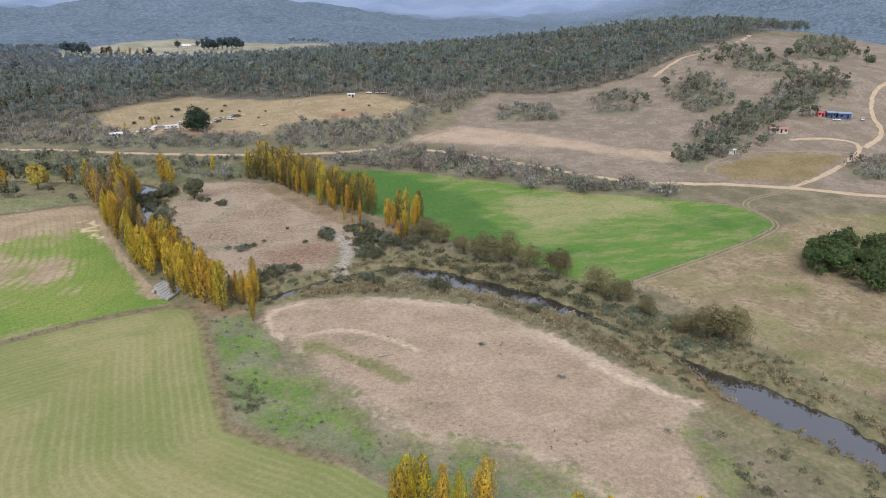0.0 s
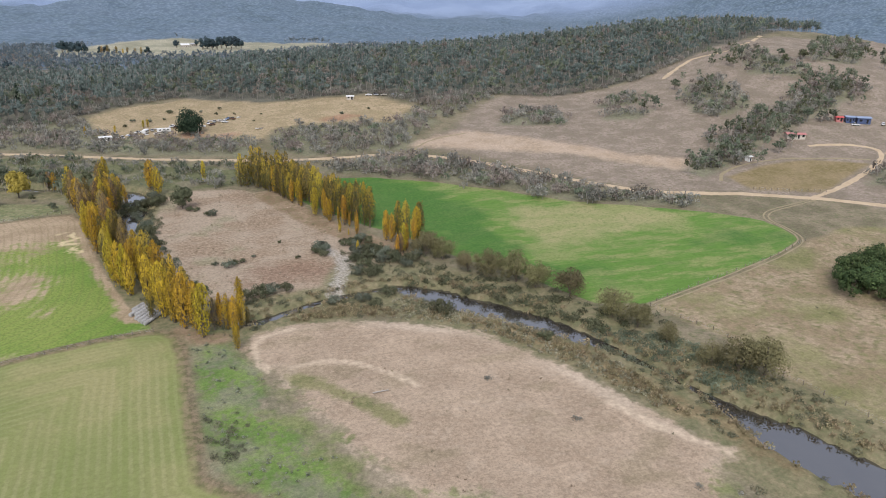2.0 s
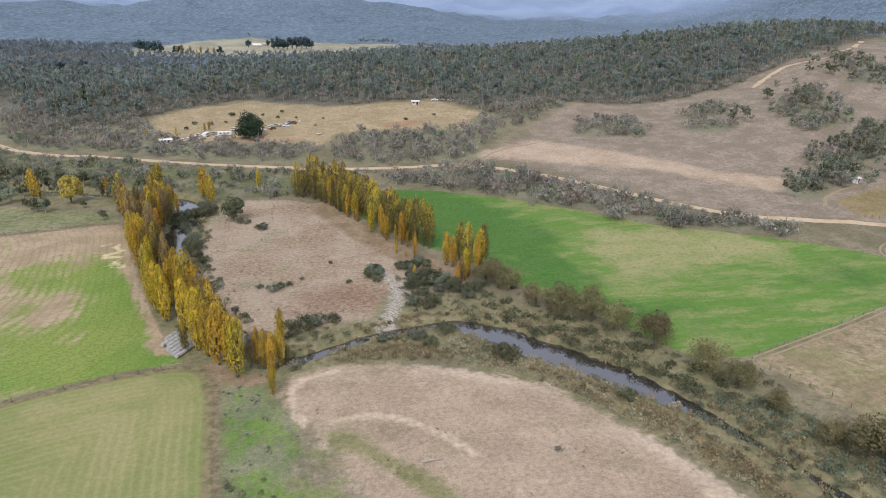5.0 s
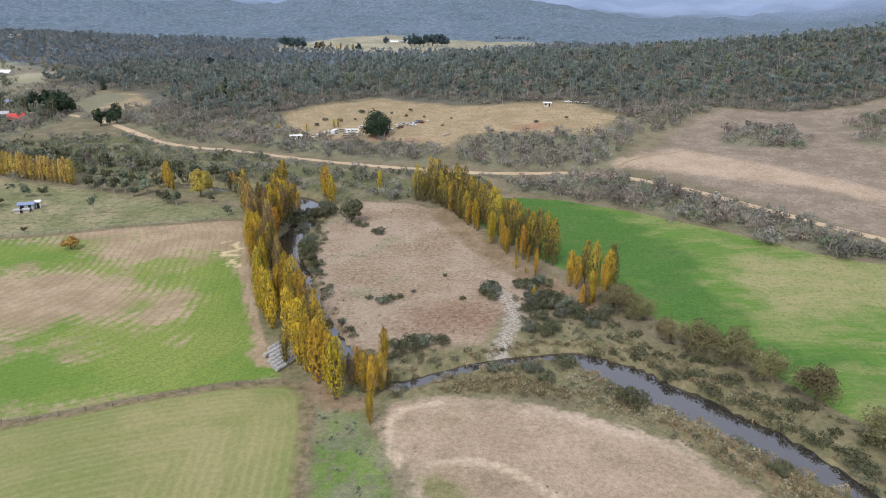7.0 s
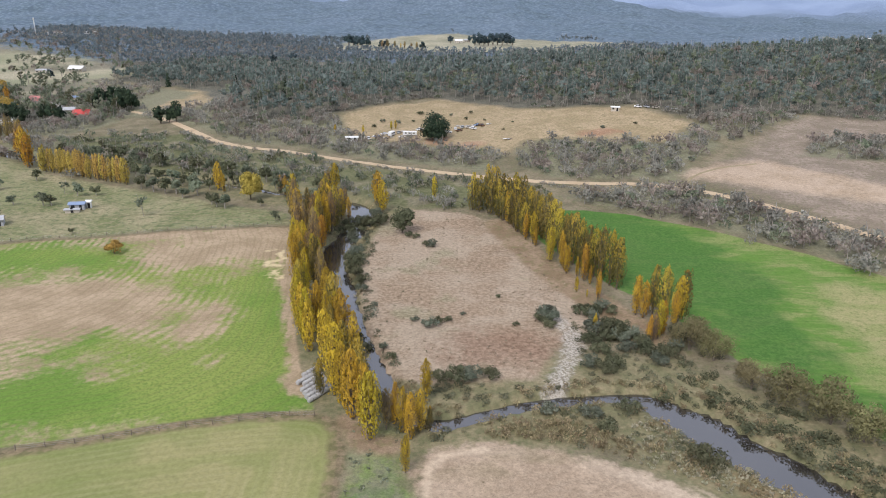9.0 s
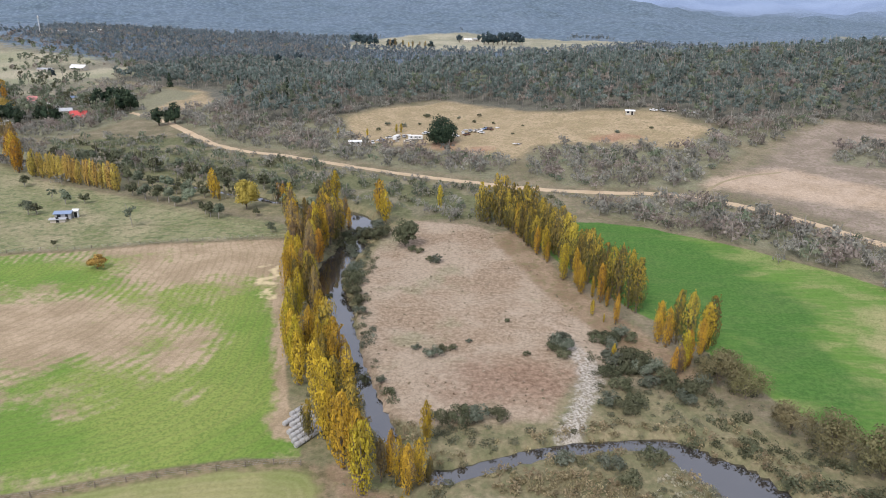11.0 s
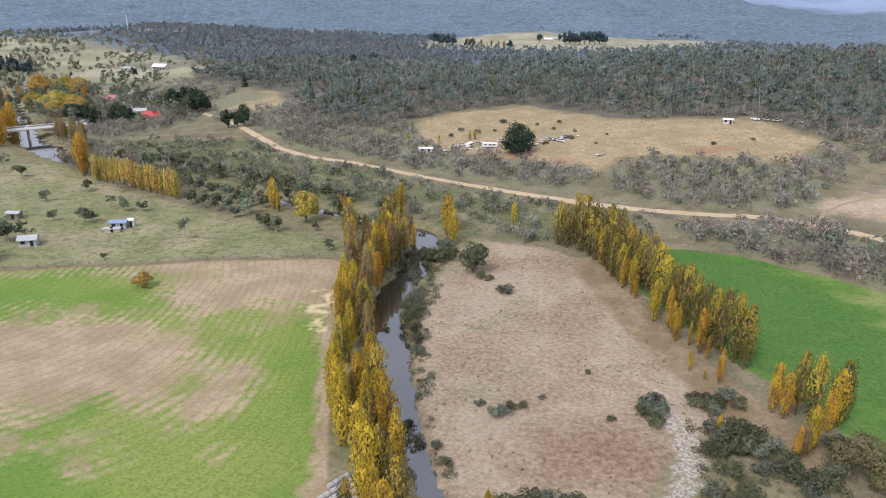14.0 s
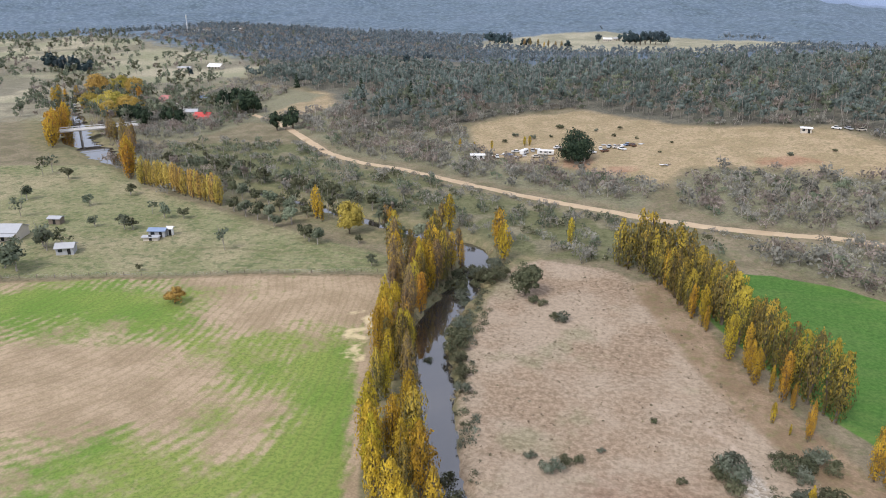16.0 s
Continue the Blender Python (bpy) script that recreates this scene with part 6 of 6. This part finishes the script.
caravan(-29, 381.5, 5, "large white caravan parked in the cluttered yard", 8.0)
caravan(-39.5, 382, 70, "white caravan at the edge of the cluttered yard", 5.5)
house("tin_shed", -61, 373, 12, 6.5, 3.6, 2.3, WHITE, WHITE, "long low white tin shed among yellow saplings", "shed", 0.2, 2)
house("tin_shed", 90, 399, -8, 4.6, 3.0, 2.2, CREAM, WHITE, "white-roofed tin shed on top of the knoll", "shed", 0.25, 2)
PAINTS = (WHITE, GREY_ROOF, CREAM, BLUE_ROOF, RUST, WHITE)
for k, (x, y) in enumerate(((-44, 386), (-36, 388), (-33, 377.5), (-47, 380), (-22, 388), (-24, 392), (-3, 388), (1, 391), (4.5, 389.5), (9.6, 393), (12, 391), (-7, 382.5), (104, 403), (109, 402.5), (114, 401), (120, 399), (-1, 384), (-52, 377), (7, 386))):
    car(x, y, random.uniform(0, 360), PAINTS[k % 6], ("white", "silver", "cream", "pale blue", "rusty brown", "white")[k % 6] + " old car abandoned in the dry grass yard")


def scrap_pile(x, y, seed):
    """Boards and sheets heaped on the ground."""
    r = random.Random(seed)
    root = thing("scrap_heap", x, y, "heap of boards and tin sheets lying in grass", "scrap", "scrap in the yard")
    for k in range(7):
        bm = bmesh.new()
        box(bm, r.uniform(-2.5, 2.5), r.uniform(-1.2, 1.2), 0.02 + 0.14 * k * 0.5, r.uniform(1.0, 3.4), r.uniform(0.3, 1.4), 0.12, 0.01, r.uniform(0, 3))
        part_bm("board", bm, (GREY_ROOF, TIMBER, WHITE, RUST)[k % 4], root)
    return root


for k, (x, y) in enumerate(((-52, 383), (-41, 378), (-27, 386), (-18, 390), (-9, 391), (0, 395), (6, 394), (-56, 379), (15, 394), (26, 359), (125, 398), (-34, 391))):
    scrap_pile(x, y, 500 + k)
for k, (x, y, h) in enumerate(((-38, 408, 1.2), (-29, 414, 0.7), (-18, 421, 1.0), (-6, 423, 0.8), (6, 424, 0.9), (3, 411, 0.8), (-20, 409, 0.6), (30, 392, 0.5), (24, 377, 0.5), (77, 366, 0.9), (96, 372, 0.7), (-52, 402, 0.9), (-48, 412, 1.1), (-26, 431, 1.3), (14, 404, 0.6))):
    tree("paddock_bush", x, y, bush_meshes[k % 6], (BARK, BUSH), "small dark bush in the dry hill paddock", "bush", "paddock bushes", scale=0.7 * h)
house("machinery_shed", 339.5, 223.6, -30, 4.6, 4.4, 2.9, BLUE, BLUE_ROOF, "dark blue steel machinery shed with pale roof", "shed", 0.2, 3)
house("machinery_shed", 345.6, 220, -30, 7, 5, 2.9, BLUE, BLUE_ROOF, "dark blue steel shed beside its twin", "shed", 0.2, 2)
house("red_shed", 334.6, 226.4, -30, 3.6, 4, 2.2, PINK_ROOF, RED_ROOF, "bright red open shed beside the blue sheds", "shed", 0.2, 2)
car(338.5, 218, -30, WHITE, "white car parked outside the blue sheds")
car(354, 213.5, 40, WHITE, "white utility parked on the bare yard")
house("long_shed", 294, 216.5, -25, 9.5, 5, 2.3, CREAM, PINK_ROOF, "low white shed with a faded red roof", "shed", 0.18, 4)
house("pump_hut", 247, 198, 20, 2.4, 2.4, 2.2, WHITE, WHITE, "tiny white hut under gum trees", "hut", 0.3, 1)
house("farm_hut", -149, 243, 12, 5.5, 3.4, 2.3, GREY_ROOF, BLUE_ROOF, "small hut with a pale blue roof in the meadow", "hut", 0.3, 2)
house("privy", -145.4, 244.8, 12, 1.5, 1.5, 2.6, WHITE, WHITE, "narrow white outhouse beside the meadow hut", "hut", 0.6, 1)
house("low_shed", -149, 238.8, 14, 5.0, 1.8, 1.3, CREAM, GREY_ROOF, "low cream lean-to in front of the meadow hut", "shed", 0.1, 1)
house("tin_shed", -168, 221.5, 25, 5.2, 4.2, 2.3, GREY_ROOF, GREY_ROOF, "pale tin shed under dark gums", "shed", 0.5, 2)
house("farmhouse", -199, 229, 15, 13, 8, 3.0, CREAM, GREY_ROOF, "farmhouse with a grey tin roof behind gums", "house", 0.45, 4, True)
house("farmhouse_wing", -186, 210, 20, 10, 6, 2.8, CREAM, GREY_ROOF, "grey-roofed outbuilding beside the farmhouse", "shed", 0.4, 3)
house("tin_shed", -193, 246.5, 10, 4.2, 3, 2.2, TIMBER, GREY_ROOF, "small grey shed in the dry meadow", "shed", 0.3, 1)
house("cottage", -252, 445, 10, 10, 8, 3.0, CREAM, RED_ROOF, "cottage with a bright red roof among pines", "house", 0.6, 3, True)
house("cottage", -268, 457, 20, 9, 6, 2.8, CREAM, GREY_ROOF, "grey-roofed cottage behind dark pines", "house", 0.5, 3)
house("cottage", -318, 512, -5, 16, 8, 3.0, BRICK, PINK_ROOF, "long brown brick house with tiled roof", "house", 0.45, 4, True)
house("cottage", -292, 486, 10, 9, 5, 2.8, WHITE, WHITE, "white-roofed house in the village", "house", 0.4, 3)
house("cottage", -300, 530, 5, 10, 6, 2.8, CREAM, BLUE_ROOF, "blue-grey roofed house in the village", "house", 0.4, 3)
house("cottage", -391, 703, 0, 14, 8, 3.2, CREAM, WHITE, "white farmhouse with a pale roof on the far slope", "house", 0.5, 4, True)
house("cottage", -418, 690, 0, 14, 6, 3.0, CREAM, GREY_ROOF, "long pale house on the far slope", "house", 0.4, 4)
house("far_shed", -540, 692, 10, 14, 7, 3.2, WHITE, WHITE, "white shed on the far paddock", "shed", 0.25, 3)
house("far_shed", -560, 968, 0, 34, 6, 2.6, WHITE, WHITE, "long white shed on the distant rise", "shed", 0.2, 6)
house("far_shed", -515, 985, 0, 20, 6, 2.6, WHITE, WHITE, "white shed on the distant rise", "shed", 0.2, 5)
house("far_house", -8, 1290, 0, 14, 9, 3.5, CREAM, WHITE, "white farmhouse on the distant plain", "house", 0.5, 4)
house("far_shed", 905, 1655, 15, 26, 9, 4.0, WHITE, WHITE, "long white shed in a distant clearing", "shed", 0.2, 5)
house("far_house", 6, 1302, 20, 10, 7, 3.2, CREAM, GREY_ROOF, "grey-roofed barn on the distant plain", "house", 0.5, 3)


def mast(x, y, h):
    root = thing("radio_mast", x, y, "slender pale radio mast on the distant rise", "mast")
    bm = bmesh.new()
    for k in range(4):
        a = math.tau * k / 4
        box(bm, 0.5 * math.cos(a), 0.5 * math.sin(a), -0.3, 0.18, 0.18, h)
    part_bm("leg", bm, WHITE, root)
    for k in range(8):
        bm = bmesh.new()
        box(bm, 0, 0, h * (k + 0.5) / 8, 1.1, 1.1, 0.14)
        part_bm("brace", bm, WHITE, root)
    bm = bmesh.new()
    box(bm, 0, 0, h * 0.86, 1.8, 1.8, 1.6, 0.2)
    part_bm("antenna", bm, CONCRETE, root)
    return root


mast(-572, 946, 24)


def bridge(ax, ay, bx, by, z):
    """A flat road bridge on slab piers, with rails."""
    long_, turn = math.hypot(bx - ax, by - ay), math.degrees(math.atan2(by - ay, bx - ax))
    root = tagged(new("road_bridge"), "pale concrete road bridge on slender piers over the river", "bridge")
    root.matrix_basis = pose((ax + bx) / 2, (ay + by) / 2, z, 0, 0, turn)
    bm = bmesh.new()
    box(bm, 0, 0, -0.7, long_, 7.5, 0.7, 0.05)
    part_bm("deck", bm, CONCRETE, root)
    for k in range(4):
        bm = bmesh.new()
        box(bm, long_ * (k / 3 - 0.5) * 0.9, 0, -9, 0.8, 5.0, 8.35, 0.1)
        part_bm("pier", bm, CONCRETE, root)
    for s in (-1, 1):
        bm = bmesh.new()
        box(bm, 0, s * 3.6, 0.75, long_, 0.12, 0.25, 0.02)
        for k in range(16):
            box(bm, long_ * ((k + 0.5) / 16 - 0.5), s * 3.6, 0.0, 0.14, 0.14, 0.78)
        part_bm("railing", bm, WHITE, root)
    return root


bridge(-304, 371, -272, 406, 4.8)

# ---- wrapped bales ----
def bale_mesh():
    bm = bmesh.new()
    bmesh.ops.create_cone(bm, cap_ends=True, segments=14, radius1=0.55, radius2=0.55, depth=1.12, matrix=Matrix.Rotation(math.pi / 2, 4, "Y"))
    bmesh.ops.bevel(bm, geom=[e for e in bm.edges if e.calc_face_angle(0) > 1.0], offset=0.16, segments=2, affect="EDGES")
    me = bpy.data.meshes.new("silage_bale")
    bm.to_mesh(me)
    bm.free()
    me.materials.append(WRAP)
    return me


bale = bale_mesh()
along, across = Vector((0.56, 0.83, 0)), Vector((0.5, -0.866, 0))
for row in range(7):
    for k in range(6):
        if (row == 0 and k < 2) or (row == 2 and k == 0):
            continue
        p = Vector((-35.4, 118.9, 0)) + along * (0.6 + 1.19 * k + random.uniform(-0.05, 0.05)) + across * (0.5 + 1.55 * row)
        ob = tagged(new("silage_bale", bale), "round silage bale in pale plastic wrap, laid in a row", "hay bale", "stack of silage bales")
        ob.matrix_basis = pose(p.x, p.y, z_at(p.x, p.y) + 0.56, random.uniform(0, 360), 0, math.degrees(math.atan2(along.y, along.x)) + random.uniform(-3, 3))


# ---- fences ----
def fence(line, label, step=5.0, tall=1.25):
    pts = along_line(line, step)
    root = tagged(new("fence"), label, "fence")
    root.matrix_basis = pose(pts[0][0], pts[0][1], z_at(*pts[0]))
    ox, oy, oz = root.matrix_basis.translation
    bm = bmesh.new()
    box(bm, 0, 0, -0.3, 0.16, 0.16, tall + 0.3, 0.02)
    me = bpy.data.meshes.new("post")
    bm.to_mesh(me)
    bm.free()
    me.materials.append(TIMBER)
    for x, y in pts:
        ob = part("post", me, root)
        ob.matrix_basis = pose(x - ox, y - oy, z_at(x, y) - oz, random.uniform(-4, 4), random.uniform(-4, 4), random.uniform(0, 90))
    for k in range(3):
        v, q = [], []
        for i_, (x, y) in enumerate(pts):
            z = z_at(x, y) - oz + tall * (0.3 + 0.3 * k)
            v += [(x - ox, y - oy, z), (x - ox, y - oy, z + 0.02), (x - ox + 0.015, y - oy + 0.015, z + 0.01)]
            if i_:
                a = 3 * (i_ - 1)
                q += [(a, a + 3, a + 4, a + 1), (a + 1, a + 4, a + 5, a + 2), (a + 2, a + 5, a + 3, a)]
        part("wire", mesh_of("wire", v, q, [GREY_ROOF]), root)
    return root


fence([(106, 79), (113, 58), (112, 35), (115.4, 17), (118, 1), (120, -30)], "weathered post and wire fence above the river")
fence([(191, 106), (170, 98.5), (138, 89.5), (107, 80.5)], "post and wire fence round the green field")
fence([(218, 162), (233, 153), (244, 147)], "timber post fence beside the gravel road", 2.5, 1.4)
fence([(-171, 198.3), (-140.6, 207.6), (-109.5, 217.6), (-88, 224.5), (-62.5, 231)], "post and wire fence between crop and meadow")
fence([(-81, 91), (-57, 98.6), (-34, 105.4), (-25, 105.4)], "low wire fence between the two fields")


# ---- village and far trees ----
willow_big = [[mesh_of(n, *s, [m]) for n, s, m in zip(("trunk", "crown"), crown_tree(520 + k, 14, 9.5, 36, 100, 0.6, 0.02, 0.5, droop=0.5), (BARK, PALE_GOLD if k else LIME))] for k in range(3)]
for k, (x, y, s) in enumerate(((-331, 470, 1.0), (-318, 462, 0.9), (-308, 455, 0.85), (-345, 480, 1.0), (-356, 472, 0.9), (-400, 536, 1.1), (-385, 545, 1.0), (-368, 540, 1.0), (-322, 448, 0.8), (-341, 462, 0.8))):
    tree("weeping_willow", x, y, willow_big[k % 3], (BARK, LIME), "large yellow willow beside the village river", group="village willows", scale=s)
big_pine = [[mesh_of(n, *s, [m]) for n, s, m in zip(("trunk", "crown"), crown_tree(530 + k, 16, 6.5, 22, 60, 0.75, 0.0, 0.4, spread_up=1.5), (BARK, PINE))] for k in range(3)]
# pines beyond y 600 use the needles with haze painted in
far_pine = [[mesh_of(n, *s, [m]) for n, s, m in zip(("trunk", "crown"), crown_tree(540 + k, 13, 6.0, 10, 36, 1.0, 0.03, 0.4, spread_up=1.4), (BARK, HAZE_PINE))] for k in range(3)]
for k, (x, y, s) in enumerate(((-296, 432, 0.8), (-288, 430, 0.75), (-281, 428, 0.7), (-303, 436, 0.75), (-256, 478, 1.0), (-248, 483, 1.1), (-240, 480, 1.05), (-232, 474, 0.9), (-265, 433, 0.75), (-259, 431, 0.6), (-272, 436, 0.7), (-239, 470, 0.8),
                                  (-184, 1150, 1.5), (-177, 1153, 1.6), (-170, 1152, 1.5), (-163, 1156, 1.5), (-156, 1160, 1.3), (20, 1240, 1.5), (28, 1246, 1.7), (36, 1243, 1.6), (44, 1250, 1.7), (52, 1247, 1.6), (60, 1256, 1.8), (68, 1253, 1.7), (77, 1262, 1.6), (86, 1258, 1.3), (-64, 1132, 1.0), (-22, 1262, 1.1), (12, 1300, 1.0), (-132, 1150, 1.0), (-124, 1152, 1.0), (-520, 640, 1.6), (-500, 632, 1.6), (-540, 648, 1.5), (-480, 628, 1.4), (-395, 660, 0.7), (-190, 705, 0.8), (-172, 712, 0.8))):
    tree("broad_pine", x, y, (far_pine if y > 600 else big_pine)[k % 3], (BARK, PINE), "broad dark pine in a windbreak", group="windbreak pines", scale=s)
for x, y in along_line([(-128, 1142), (-70, 1134)], 9.0, 2.0):
    poplar(random.choice(("amber", "faded", "faded")), x, y, random.uniform(8, 14), "amber poplar on the distant plain", "distant poplars", 1.4)
for x, y in ((-41, 396), (-38.5, 397), (-66, 390), (-73, 388), (-57, 391)):
    poplar("gold", x, y, random.uniform(4, 8), "small yellow poplar beside the farm yard", "farm yard poplars", 1.2)
for x, y in ((-390, 500), (-397, 497), (-404, 493), (-410, 505), (-340, 505)):
    poplar("amber", x, y, random.uniform(12, 15), "amber poplar in the village", "village poplars", 1.3)


# ---- small things on the flats ----
def fallen_log(x, y, turn, long_, thick, label):
    root = thing("fallen_log", x, y, label, "log", "fallen logs")
    v, f = tube([(0, 0, 0), (0.02, 0.03, long_ * 0.5), (0.06, -0.02, long_)], (thick, thick * 0.85, thick * 0.6), 8)
    v = v[:, [2, 1, 0]]
    part("trunk", mesh_of("trunk", v, f, [PALE_BARK]), root)
    v, f = tube([(0, 0, 0), (0.3, 0.2, 0.8)], (thick * 0.4, thick * 0.15), 5)
    part("branch", mesh_of("branch", v + np.array([long_ * 0.6, 0, 0]), f, [PALE_BARK]), root)
    root.matrix_basis = pose(x, y, z_at(x, y) + thick * 0.7, 0, 0, turn)
    return root


fallen_log(18.3, 57.6, 2, 3.6, 0.2, "bleached fallen log lying on the sand")
for k in range(14):
    fallen_log(random.uniform(56, 88), random.uniform(252, 268), random.uniform(0, 180), random.uniform(4, 9), 0.25, "grey dead trunk in a heap of cleared timber")
log_spots = [(x, y) for x, y in ((45.5, 55.9), (44.8, 56.2), (57, 34.2), (56.2, 34.6), (66, 8), (72, 4))]
strew("sand_bushes", log_spots, bush_forms, [SCRUB], "low brown bush on bare sand", "shrubs", 0.7, 1.1)
